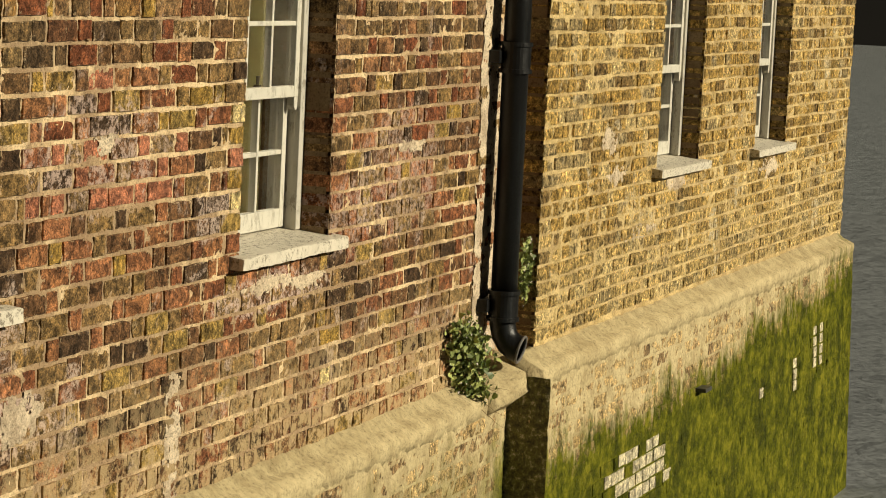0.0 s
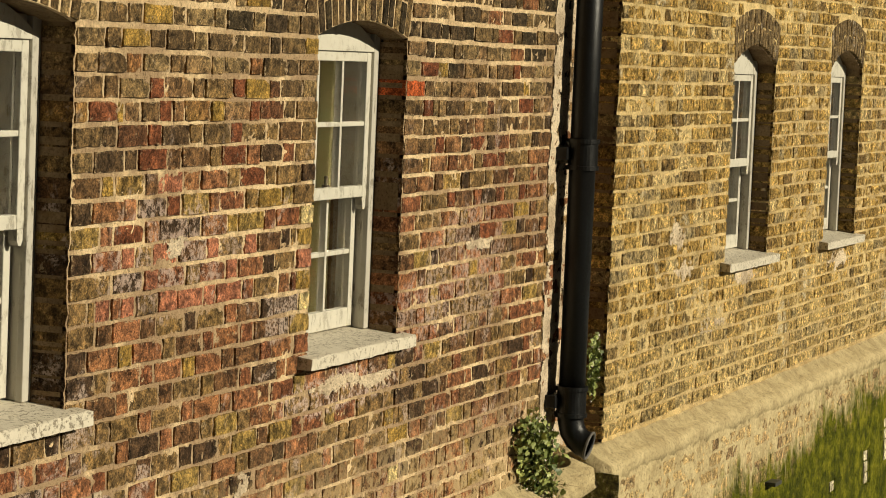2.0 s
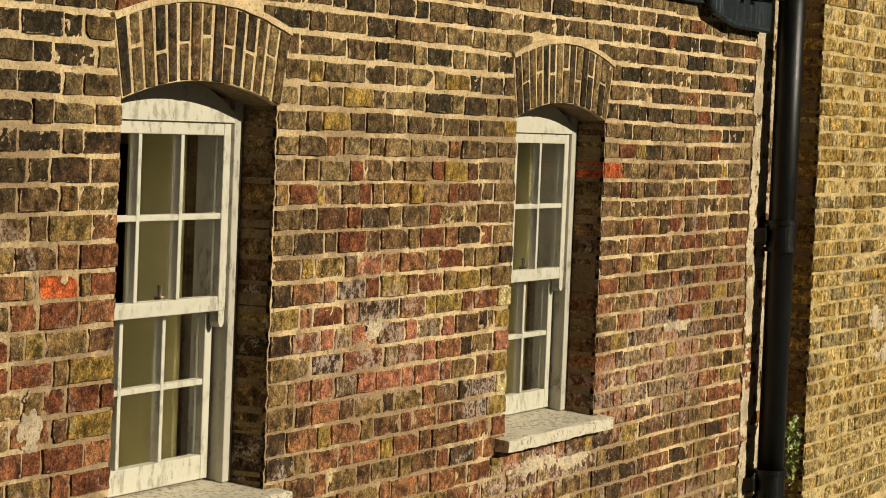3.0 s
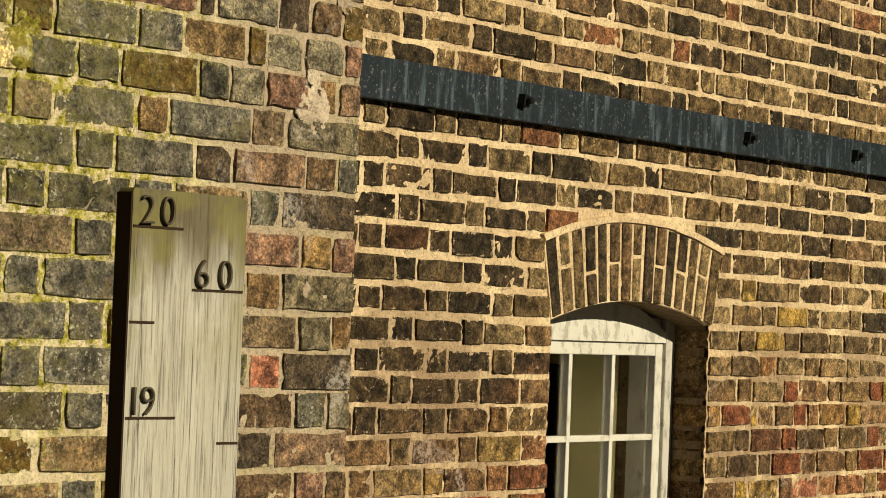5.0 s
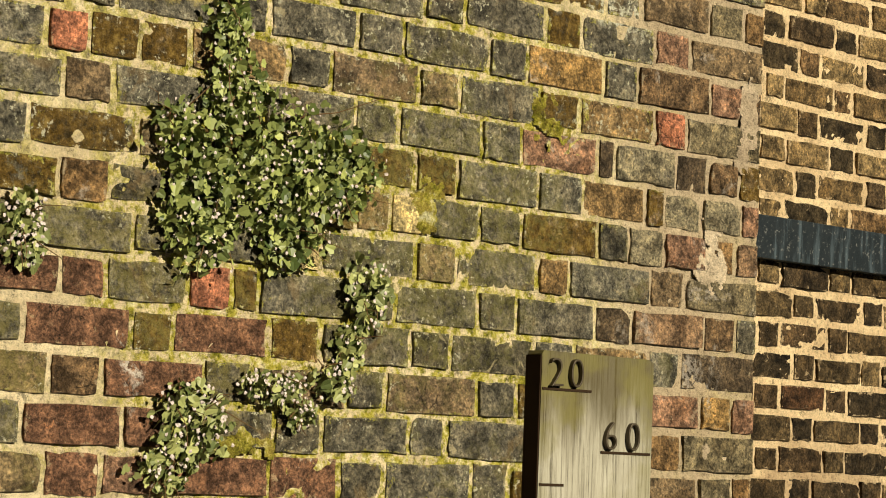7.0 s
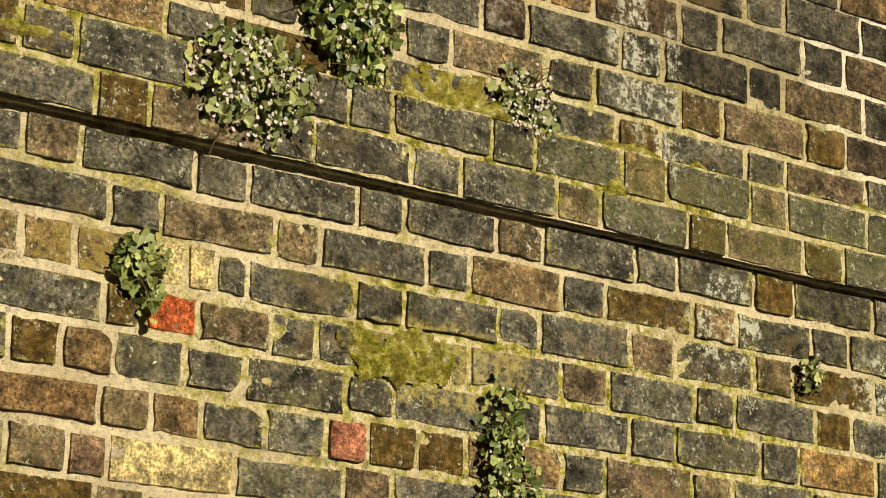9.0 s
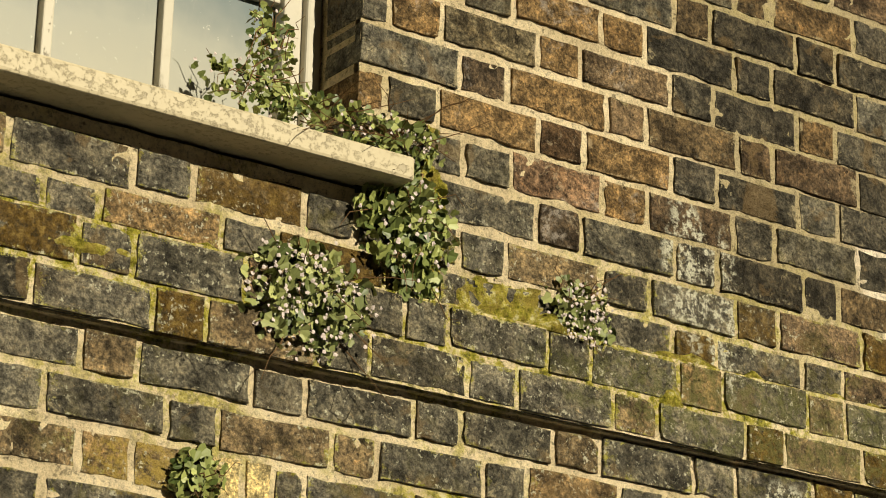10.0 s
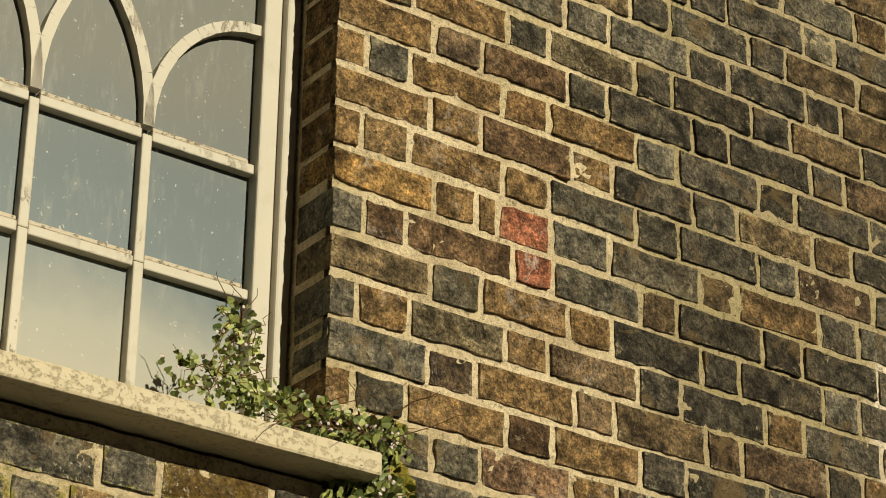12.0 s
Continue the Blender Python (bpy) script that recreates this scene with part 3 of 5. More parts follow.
def core(wall, x0, x1, z0, z1, pairs, y0, y1, material, sill, rise, peak, name="mortar_bed"):
    """The bed behind the bricks, with the openings through it."""
    bm = bmesh.new()
    pairs = [(a - 0.003, b + 0.003) for a, b in pairs]
    xs = sorted([x0, x1] + [v for p in pairs for v in p])
    for i, (a, b) in enumerate(zip(xs, xs[1:])):
        if i % 2 == 0:
            box(bm, a, b, y0, y1, z0, z1)
        else:
            box(bm, a, b, y0, y1, z0, sill - 0.02)
            c, h = (a + b) / 2, (b - a) / 2
            arc = [(c + h * u, rise + (peak - rise) * (1 - u * u)) for u in (k / 8 for k in range(-8, 9))]
            prism(bm, arc + [(b, z1), (a, z1)], y0, y1)
    return part(name, bm, material, wall)


def fan(wall, a, b, rise, peak, spread, top, crest, count, material, rnd, depth=0.12):
    """An arch of bricks on edge over an opening."""
    c, h = (a + b) / 2, (b - a) / 2
    def lower(u):
        return c + h * u, rise + (peak - rise) * (1 - u * u)
    def upper(u):
        return c + (h + spread) * u, top + (crest - top) * (1 - u * u)
    for k in range(count):
        u0, u1 = (2 * k / count - 1, 2 * (k + 1) / count - 1)
        g = 0.27 / count
        cut = [(0.0, 1.0)]
        if k % 2:
            m = rnd.choice((0.42, 0.5, 0.58))
            cut = [(0.0, m - 0.02), (m + 0.02, 1.0)]
        for f0, f1 in cut:
            def at(u, f):
                p, q = lower(u), upper(u)
                return (p[0] + (q[0] - p[0]) * f + rnd.uniform(-0.002, 0.002), p[1] + (q[1] - p[1]) * f + rnd.uniform(-0.002, 0.002))
            f0b = f0 + (0.0 if f0 else 0.012)
            bm = prism(bmesh.new(), [at(u0 + g, f0b), at(u1 - g, f0b), at(u1 - g, f1), at(u0 + g, f1)], rnd.uniform(-0.004, 0.002), depth)
            bmesh.ops.bevel(bm, geom=[e for e in bm.edges if min(v.co.y for v in e.verts) < 0.02], offset=0.003, segments=1, affect='EDGES')
            part("brick", bm, material, wall)


def arch_band(wall, a, b, spread, top, crest, material):
    """A thick fillet of mortar along the back of an arch."""
    c, h = (a + b) / 2, (b - a) / 2 + spread
    us = [k / 12 for k in range(-12, 13)]
    def line(add):
        return [(c + (h + add * 0.7) * u, top + (crest - top) * (1 - u * u) + add + 0.003 * noise.noise((u * 7, add * 90, a))) for u in us]
    rise = [(c + (b - a) / 2 * u, SPRING + (CROWN - SPRING) * (1 - u * u) + 0.0015) for u in us]
    part("arch_bed", prism(bmesh.new(), rise + line(0.004)[::-1], 0.004, 0.03), material, wall)
    part("arch_mortar", prism(bmesh.new(), line(0.003) + line(0.021)[::-1], -0.0045, 0.03), material, wall, "thick mortar along an arch")


def skin(wall, x0, x1, z0, z1, step, inside, material, mean, swell, seed):
    """Lumpy mortar that fills the joints and here and there laps over the bricks."""
    nx, nz = int((x1 - x0) / step), int((z1 - z0) / step)
    verts, faces = [], []
    for j in range(nz + 1):
        z = z0 + (z1 - z0) * j / nz
        for i in range(nx + 1):
            x = x0 + (x1 - x0) * i / nx
            a = noise.noise((x * 17, z * 21, seed)) * 0.6 + noise.noise((x * 55, z * 60, seed + 5)) * 0.6
            verts.append((x, mean - swell * a, z))
    for j in range(nz):
        z = z0 + (z1 - z0) * (j + 0.5) / nz
        for i in range(nx):
            if not inside(x0 + (x1 - x0) * (i + 0.5) / nx, z):
                k = j * (nx + 1) + i
                faces.append((k, k + 1, k + nx + 2, k + nx + 1))
    ob = new("mortar", mesh_of("mortar", verts, faces, material, True))
    ob.parent = wall


def in_window(pairs, sill, rise, peak):
    def test(x, z):
        for a, b in pairs:
            if a + 0.002 < x < b - 0.002 and z > sill - 0.03:
                u = (2 * x - a - b) / (b - a)
                if z < rise + (peak - rise) * (1 - u * u) + 0.03:
                    return True
        return False
    return test


def levels(z0, pitch, lo, hi):
    k0, k1 = math.ceil((lo - z0) / pitch), math.floor((hi - z0) / pitch)
    return [z0 + pitch * k for k in range(k0, k1 + 1)]


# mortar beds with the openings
core(WALL_A, A_LEFT, A_RIGHT, 1.14, 4.72, WIN_A, 0.024, 0.35, M_BED_SHADED, SILL_Z, SPRING, CROWN)
core(WALL_B, B_LEFT + 0.004, B_RIGHT, 1.25, 4.72, WIN_B, 0.024, 0.35, M_BED_SHADED, SILL_Z + 0.03, SPRING - 0.045, CROWN + 0.005)
C_WIN = (-1.55, -0.377)
C_SILL, C_SPRING, C_PEAK = 4.83, 6.15, 6.75
bm = bmesh.new()
box(bm, C_LEFT, C_WIN[0], 0.026, 0.4, WATER - 0.6, 7.3)
box(bm, C_WIN[1] + 0.003, C_RIGHT, 0.026, 0.4, WATER - 0.6, 7.3)
box(bm, C_WIN[0], C_WIN[1], 0.026, 0.4, WATER - 0.6, C_SILL - 0.09)
cx, ch = sum(C_WIN) / 2, (C_WIN[1] - C_WIN[0]) / 2
prism(bm, [(cx + ch * u, C_SPRING + (C_PEAK - C_SPRING) * (1 - abs(u) ** 1.6)) for u in (k / 12 for k in range(-12, 13))] + [(C_WIN[1], 7.3), (C_WIN[0], 7.3)], 0.026, 0.4)
part("mortar_bed", bm, M_MORT_C, WALL_C)

skin(WALL_A, 4.5, A_RIGHT, 1.13, 4.72, 0.0115, in_window(WIN_A, SILL_Z, SPRING, CROWN), M_MORT_A, 0.0062, 0.0085, 3)
skin(WALL_B, B_LEFT, B_RIGHT, 1.24, 4.72, 0.017, in_window(WIN_B, SILL_Z + 0.03, SPRING - 0.045, CROWN + 0.005), M_MORT_B, 0.0055, 0.0095, 6)


def in_c(x, z):
    if z < C_SILL - 0.09 or not C_WIN[0] + 0.002 < x < C_WIN[1] - 0.002:
        return False
    return z < C_SPRING + (C_PEAK - C_SPRING) * (1 - abs((x - cx) / ch) ** 1.6)


skin(WALL_C, C_LEFT, C_RIGHT, 1.6, 7.3, 0.0105, in_c, M_MORT_C, 0.0058, 0.0068, 9)

def daub(wall, name, x, z, rx, rz, material, seed, out=0.004, swell=0.007, label=""):
    """A ragged lump of moss or mortar that lies over the brick faces."""
    def off(px_, pz_):
        d = ((px_ - x) / rx) ** 2 + ((pz_ - z) / rz) ** 2
        return d + 1.1 * noise.noise((px_ * 16, pz_ * 16, seed)) + 0.6 * noise.noise((px_ * 50, pz_ * 50, seed)) > 0.8
    nx, nz = max(6, int(2.6 * rx / 0.0045)), max(6, int(2.6 * rz / 0.0045))
    verts, faces = [], []
    for j in range(nz + 1):
        pz_ = z + rz * 1.3 * (2 * j / nz - 1)
        for i in range(nx + 1):
            px_ = x + rx * 1.3 * (2 * i / nx - 1)
            d = min(1.0, ((px_ - x) / rx) ** 2 + ((pz_ - z) / rz) ** 2)
            verts.append((px_, -out * (1 - d) + 0.002 - swell * noise.noise((px_ * 30, pz_ * 30, seed)) - 0.5 * swell * noise.noise((px_ * 80, pz_ * 80, seed)), pz_))
            if i and j and not off(px_ - rx * 1.3 / nx, pz_ - rz * 1.3 / nz):
                k = j * (nx + 1) + i
                faces.append((k - nx - 2, k - nx - 1, k, k - 1))
    ob = new(name, mesh_of(name, verts, faces, material, True))
    ob.parent = wall
    tagged(ob, label)


M_MOSS = moss("thick moss")
for k, (x, z, rx, rz) in enumerate(((-0.215, 4.73, 0.05, 0.16), (-0.03, 4.585, 0.15, 0.05), (0.36, 4.47, 0.06, 0.05), (-0.93, 4.5, 0.2, 0.03), (-0.13, 4.06, 0.14, 0.06), (0.63, 3.66, 0.05, 0.09), (0.95, 3.87, 0.05, 0.06), (0.18, 3.17, 0.09, 0.04))):
    daub(WALL_C, "moss_patch", x, z, rx, rz, M_MOSS, 60 + k, 0.006 if z < 4.4 or z > 4.56 else 0.036, label="yellow green moss")
M_LIME = mortar("pale lime daub", (0.78, 0.64, 0.46), (0.5, 0.39, 0.27), 0.007)
for k, (x, z, rx, rz) in enumerate(((1.25, 4.19, 0.07, 0.035), (1.47, 3.2, 0.06, 0.03), (1.46, 3.62, 0.05, 0.1), (1.56, 3.95, 0.04, 0.12))):
    daub(WALL_C, "mortar_smear", x, z, rx, rz, M_LIME, 70 + k, label="smeared pale mortar")
for k, (x, z, rx, rz) in enumerate(((5.54, 2.3, 0.06, 0.08), (8.9, 1.85, 0.25, 0.04), (9.25, 1.83, 0.2, 0.035), (8.06, 1.33, 0.07, 0.3), (6.95, 1.62, 0.16, 0.1), (7.5, 2.45, 0.1, 0.04), (10.3, 2.3, 0.2, 0.03))):
    daub(WALL_A, "mortar_smear", x, z, rx, rz, M_LIME, 80 + k, label="smeared pale mortar")

for k, (x, z, rx, rz) in enumerate(((5.76, 2.22, 0.16, 0.07), (5.9, 2.04, 0.2, 0.06), (9.32, 1.89, 0.3, 0.07), (7.1, 1.93, 0.25, 0.05), (6.4, 1.7, 0.3, 0.04))):
    daub(WALL_B, "mortar_smear", x, z, rx, rz, M_LIME, 90 + k, label="smeared pale mortar")

# plinths with their sloping ledges
def plinth(wall, x0, x1, top, out, drop, material, mat_body, end_left):
    bm = bmesh.new()
    n = 320
    rows = []
    for k in range(n + 1):
        x = x0 + (x1 - x0) * k / n
        w = lambda s: noise.noise((x * 2.3, s, 0.0)) * 0.014 + noise.noise((x * 9.0, s, 4.0)) * 0.009 + noise.noise((x * 30.0, s, 8.0)) * 0.006
        prof = [(0.03, top + 0.03), (-0.004, top + 0.022 + w(1)), (-out * 0.35, top - drop * 0.3 + w(2)), (-out * 0.7, top - drop * 0.6 + w(3)), (-out - 0.002 + w(6) * 0.3, top - drop - 0.006 + w(4)),
                (-out - 0.006 + w(4) * 0.5, top - drop - 0.026 + w(5)), (-out + 0.001 + w(7) * 0.3, top - drop - 0.085 + 2.4 * w(8)), (0.03, top - drop - 0.1)]
        rows.append([bm.verts.new((x, y, z)) for y, z in prof])
    for a, b in zip(rows, rows[1:]):
        for k in range(len(a)):
            bm.faces.new((a[k], b[k], b[(k + 1) % len(a)], a[(k + 1) % len(a)]))
    bm.faces.new(rows[0])
    bm.faces.new(rows[-1][::-1])
    part("ledge", bm, material, wall, "rounded sandy rendered ledge", True)
    part("plinth_bed", boxed(x0 + 0.006, x1 - 0.002, -out + 0.004, 0.3, WATER - 0.6, top - drop - 0.07), mat_body, wall)


def quay_brick(name):
    m = Mat(name, 0.85)
    r = m.piece()
    c = m.ramp(r, [(0.0, (0.42, 0.31, 0.155)), (0.25, (0.35, 0.25, 0.12)), (0.5, (0.46, 0.34, 0.17)), (0.7, (0.38, 0.27, 0.14)), (0.9, (0.25, 0.17, 0.09))], True)
    c = grain(m, c, 1.0, 0.6, 0.005, 0.3, (0.48, 0.36, 0.18), 0.8)
    c = salts(m, c, 0.5, 4.0, (0.5, 0.4, 0.22))
    return weed_film(m, c, 0.74).m


def weed_film(m, c, level):
    """Green slime below the tide's reach, with bare pale bricks left in it."""
    edge = m.math('ADD', m.axis(2), m.math('MULTIPLY', m.math('SUBTRACT', m.noise(1.3, 6, 0.7), 0.5), 0.75))
    edge = m.math('ADD', edge, m.math('MULTIPLY', m.math('SUBTRACT', m.noise(13, 7, 0.7, m.stretch(1, 1, 0.3)), 0.5), 0.7))
    edge = m.math('SUBTRACT', edge, m.math('MULTIPLY', m.step(m.axis(0), 14.0, 17.8), 0.24))
    f = m.math('SUBTRACT', 1.0, m.step(edge, level - 0.08, level + 0.16))
    slime = m.ramp(m.noise(9, 10, 0.8), [(0.36, (0.018, 0.023, 0.001)), (0.49, (0.078, 0.084, 0.004)), (0.62, (0.19, 0.175, 0.014))])
    slime = m.mix(m.math('MULTIPLY', m.step(m.noise(3, 7, 0.75), 0.52, 0.6), 0.6), slime, (0.022, 0.028, 0.003))
    slime = m.mix(m.math('MULTIPLY', m.step(m.noise(30, 8, 0.8, m.stretch(1, 1, 0.4)), 0.58, 0.7), 0.4), slime, (0.2, 0.17, 0.02))
    far = m.step(m.axis(0), 11.0, 11.5)
    m.bump(m.noise(22, 8, 0.75, m.stretch(1, 1, 0.6)), 0.012, 0.7)
    return m.colour(m.mix(m.math('MULTIPLY', m.math('MULTIPLY', f, 1.0), m.math('ADD', 0.35, m.math('MULTIPLY', far, 0.65))), c, slime))


def render_coat(name, level):
    m = Mat(name, 0.95)
    n1, n2 = m.noise(7, 7, 0.75), m.noise(50, 7, 0.8)
    c = m.mix(m.step(n1, 0.35, 0.7), (0.56, 0.46, 0.265), (0.36, 0.28, 0.15))
    c = m.mix(1.0, c, m.ramp(n2, [(0.36, (0.5, 0.49, 0.47)), (0.47, (0.95, 0.95, 0.94)), (0.68, (1.16, 1.15, 1.12))]), 'MULTIPLY')
    m.bump(n2, 0.006)
    return weed_film(m, c, level).m


M_QUAY, M_COAT = quay_brick("buff quay brick"), render_coat("sandy render", 0.8)
M_BARE = plain_clay("bare pale brick", (0.62, 0.56, 0.4), 0.5)
plinth(WALL_A, A_LEFT, 11.45, 1.145, 0.12, 0.05, M_COAT, M_COAT, False)
plinth(WALL_B, 4.47, B_RIGHT - 0.1, 1.25, 0.12, 0.042, M_COAT, M_COAT, True)

# lime daubed down the corner behind the drainpipe
skin(WALL_A, 11.1, 11.66, 1.2, 4.72, 0.012, lambda x, z: abs(x - 11.4 - 0.03 * noise.noise((z * 2.1, 3.0, 0.0))) > 0.19 + 0.05 * noise.noise((z * 9, 1.0, 0.0)) or noise.noise((x * 14, z * 11, 2.0)) > 0.42, M_LIME, -0.0015, 0.008, 17)
# sloping render that fills the corner under the pipe, and the soaked end of the quay
bm = bmesh.new()
rows = []
for k in range(13):
    x = 11.16 + 0.36 * k / 12
    up = 0.11 * (k / 12) ** 1.4 + 0.008 * noise.noise((x * 14, 0.0, 5.0))
    rows.append([bm.verts.new((x, y, z)) for y, z in ((0.02, 1.1), (0.02, 1.165 + up), (-0.07, 1.15 + up), (-0.15 - 0.06 * k / 12, 1.115 + up * 0.9), (-0.165 - 0.07 * k / 12, 1.06 + up * 0.5), (-0.1, 1.0))])
for a, b in zip(rows, rows[1:]):
    for k in range(6):
        bm.faces.new((a[k], b[k], b[(k + 1) % 6], a[(k + 1) % 6]))
bm.faces.new(rows[0])
bm.faces.new(rows[-1][::-1])
part("haunch", bm, M_COAT, WALL_A, "sandy render sloped into a corner", True)


def wet_moss(name):
    m = Mat(name, 0.6)
    c = m.ramp(m.noise(26, 8, 0.78), [(0.36, (0.02, 0.018, 0.006)), (0.48, (0.12, 0.105, 0.03)), (0.56, (0.22, 0.2, 0.05)), (0.62, (0.6, 0.5, 0.3))])
    m.bump(m.noise(40, 8, 0.78), 0.012)
    return m.colour(c).m


bm = bmesh.new()
rows = []
for j in range(40):
    z = WATER - 0.1 + (1.17 - WATER + 0.1) * j / 39
    rows.append([bm.verts.new((4.462 - 0.016 * noise.noise((i * 0.9, j * 0.6, 3.0)) - 0.012 * noise.noise((i * 2.1, j * 1.7, 8.0)), -0.165 + 0.27 * i / 11, z)) for i in range(12)])
for a, b in zip(rows, rows[1:]):
    for k in range(11):
        bm.faces.new((a[k], a[k + 1], b[k + 1], b[k]))
part("wet_moss", bm, wet_moss("soaked black green moss"), WALL_B, "soaked black green moss", True)

# the water, the far bank
bm = bmesh.new()
bmesh.ops.create_grid(bm, x_segments=2, y_segments=2, size=1500)
water_me = bpy.data.meshes.new("water")
bm.to_mesh(water_me)
bm.free()


def river(name):
    m = Mat(name, 0.22)
    big = m.noise(1.6, 4, 0.6, m.stretch(1.0, 0.6, 1))
    small = m.noise(9, 6, 0.7, m.stretch(1.0, 0.55, 1))
    m.bump(big, 0.16, 0.9).bump(small, 0.05, 0.9)
    m.b.inputs["IOR"].default_value = 1.33
    return m.colour((0.27, 0.285, 0.29)).m


water = tagged(new("water", water_me), "grey rippled river water", "water", kind="structure")
water.location = (0, 0, WATER)
water_me.materials.append(river("river water"))
bank = empty("backdrop", pose(150, 60, WATER), "quay wall across the river coloured near-black for shade", "backdrop", "structure")
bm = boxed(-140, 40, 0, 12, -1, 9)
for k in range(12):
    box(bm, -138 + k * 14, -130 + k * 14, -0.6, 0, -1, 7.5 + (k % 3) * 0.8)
# The near-black colour carries the shade in which this far wall lies
part("quay", bm, plain("near-black painted shade", (0.012, 0.011, 0.01), 0.95), bank)
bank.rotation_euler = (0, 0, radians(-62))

# Added unseen wall behind the camera, to block low sky light and bright reflections
blocker = empty("sky_blocker", pose(0, -19, WATER), "added unseen dark wall that blocks low sky light", "wall", "structure")
part("quay", boxed(-60, 90, -2, 0, -1, 8.1), plain("dull brown brick", (0.09, 0.065, 0.04), 0.95), blocker)


# ---------- sash windows ----------
def sash(parent, name, x0, x1, z0, z1, y, cols, rows, top, bottom, side, bar, depth=0.035):
    bm = bmesh.new()
    box(bm, x0, x0 + side, y, y + depth, z0, z1, 0.003)
    box(bm, x1 - side, x1, y, y + depth, z0, z1, 0.003)
    box(bm, x0 + side, x1 - side, y + 0.001, y + depth, z1 - top, z1, 0.003)
    box(bm, x0 + side, x1 - side, y + 0.001, y + depth, z0, z0 + bottom, 0.003)
    s = part(name, bm, M_SASH, parent)
    gx0, gx1, gz0, gz1 = x0 + side, x1 - side, z0 + bottom, z1 - top
    for k in range(1, cols):
        c = gx0 + (gx1 - gx0) * k / cols
        part("glazing_bar", boxed(c - bar / 2, c + bar / 2, y + 0.003, y + depth, gz0, gz1, 0.002), M_SASH, s)
    for k in range(1, rows):
        c = gz0 + (gz1 - gz0) * k / rows
        for i in range(cols):
            a, b = gx0 + (gx1 - gx0) * i / cols + bar / 2 * (i > 0), gx0 + (gx1 - gx0) * (i + 1) / cols - bar / 2 * (i < cols - 1)
            part("glazing_bar", boxed(a, b, y + 0.004, y + depth, c - bar / 2, c + bar / 2, 0.002), M_SASH, s)
    for i in range(cols):
        for j in range(rows):
            a, b = gx0 + (gx1 - gx0) * i / cols, gx0 + (gx1 - gx0) * (i + 1) / cols
            c, d = gz0 + (gz1 - gz0) * j / rows, gz0 + (gz1 - gz0) * (j + 1) / rows
            p = part("pane", boxed(a, b, y + depth * 0.6, y + depth * 0.6 + 0.003, c, d), M_GLASS, s)
            p.visible_shadow = False
    return s


def sash_window(wall, number, a, b, sill_z, rise, peak, recess, sill_out, door):
    m = wall.matrix_world @ pose(a, 0, sill_z)
    win = empty("window_%d" % number, m, "white painted six over six sash window with flaking paint", "window", "structure", "sash windows")
    w, zr, zp = b - a, rise - sill_z, peak - sill_z
    # sill slab, sloping outward, worn front edge
    prof = [(-sill_out, -0.045), (-sill_out, -0.004), (-sill_out + 0.006, 0.0), (recess + 0.12, 0.028), (recess + 0.12, -0.045)]
    bm = bmesh.new()
    xs = [-0.085 + (w + 0.155) * k / 24 for k in range(25)]
    rings = [[bm.verts.new((x, y + (random.uniform(-0.003, 0.002) if j < 3 else 0), z + (random.uniform(-0.003, 0.001) if j < 3 else 0))) for j, (y, z) in enumerate(prof)] for x in xs]
    for p, q in zip(rings, rings[1:]):
        for k in range(len(prof)):
            bm.faces.new((p[k], q[k], q[(k + 1) % len(prof)], p[(k + 1) % len(prof)]))
    bm.faces.new(rings[0][::-1])
    bm.faces.new(rings[-1])
    part("window_sill", bm, M_SILL, win, "stone sill with flaking white paint")
    # box frame: linings and pulley stiles
    bm = bmesh.new()
    box(bm, 0.0, 0.05, recess, recess + 0.14, 0.0, zr + 0.03, 0.003)
    box(bm, w - 0.05, w, recess, recess + 0.025, 0.02, zr + 0.03, 0.003)
    box(bm, w - 0.038, w, recess + 0.025, recess + 0.14, 0.02, zr + 0.03, 0.003)
    box(bm, 0.05, w - 0.05, recess + 0.02, recess + 0.14, zr - 0.06, zr + 0.02, 0.003)
    part("window_frame", bm, M_GREYPAINT, win, "weathered grey white box frame")
    c, h = w / 2, w / 2
    arc = [(c + h * u, zr - 0.055 + (zp - zr + 0.075) * (1 - u * u)) for u in (k / 10 for k in range(-10, 11))]
    part("head_board", prism(bmesh.new(), arc, recess + 0.002, recess + 0.019), M_SASH, win, "arched white head board")
    mid = 0.50 * (zr - 0.06)
    up = sash(win, "upper_sash", 0.045, w - 0.05, mid - 0.01, zr - 0.055, recess + 0.012, 3, 2, 0.04, 0.045, 0.04, 0.018)
    for x in (0.047, w - 0.085):
        part("horn", prism(bmesh.new(), [(x, mid - 0.01), (x + 0.033, mid - 0.01), (x + 0.033, mid - 0.045), (x + 0.024, mid - 0.06), (x + 0.01, mid - 0.06), (x, mid - 0.045)], recess + 0.014, recess + 0.045), M_SASH, up)
    sash(win, "lower_sash", 0.045, w - 0.05, 0.03, mid + 0.03, recess + 0.055, 3, 2, 0.035, 0.075, 0.04, 0.018)
    # the room behind
    y0, y1 = recess + 0.16, recess + 1.9
    bm = bmesh.new()
    box(bm, -0.5, w + 0.3, y1, y1 + 0.05, -0.9, zr + 0.4)
    box(bm, -0.55, -0.5, y0, y1, -0.9, zr + 0.4)
    box(bm, w + 0.3, w + 0.35, y0, y1, -0.9, zr + 0.4)
    box(bm, -0.5, w + 0.3, y0, y1, -0.95, -0.9)
    box(bm, -0.5, w + 0.3, y0, y1, zr + 0.4, zr + 0.45)
    part("room", bm, M_OLIVE, win, "dim olive painted room")
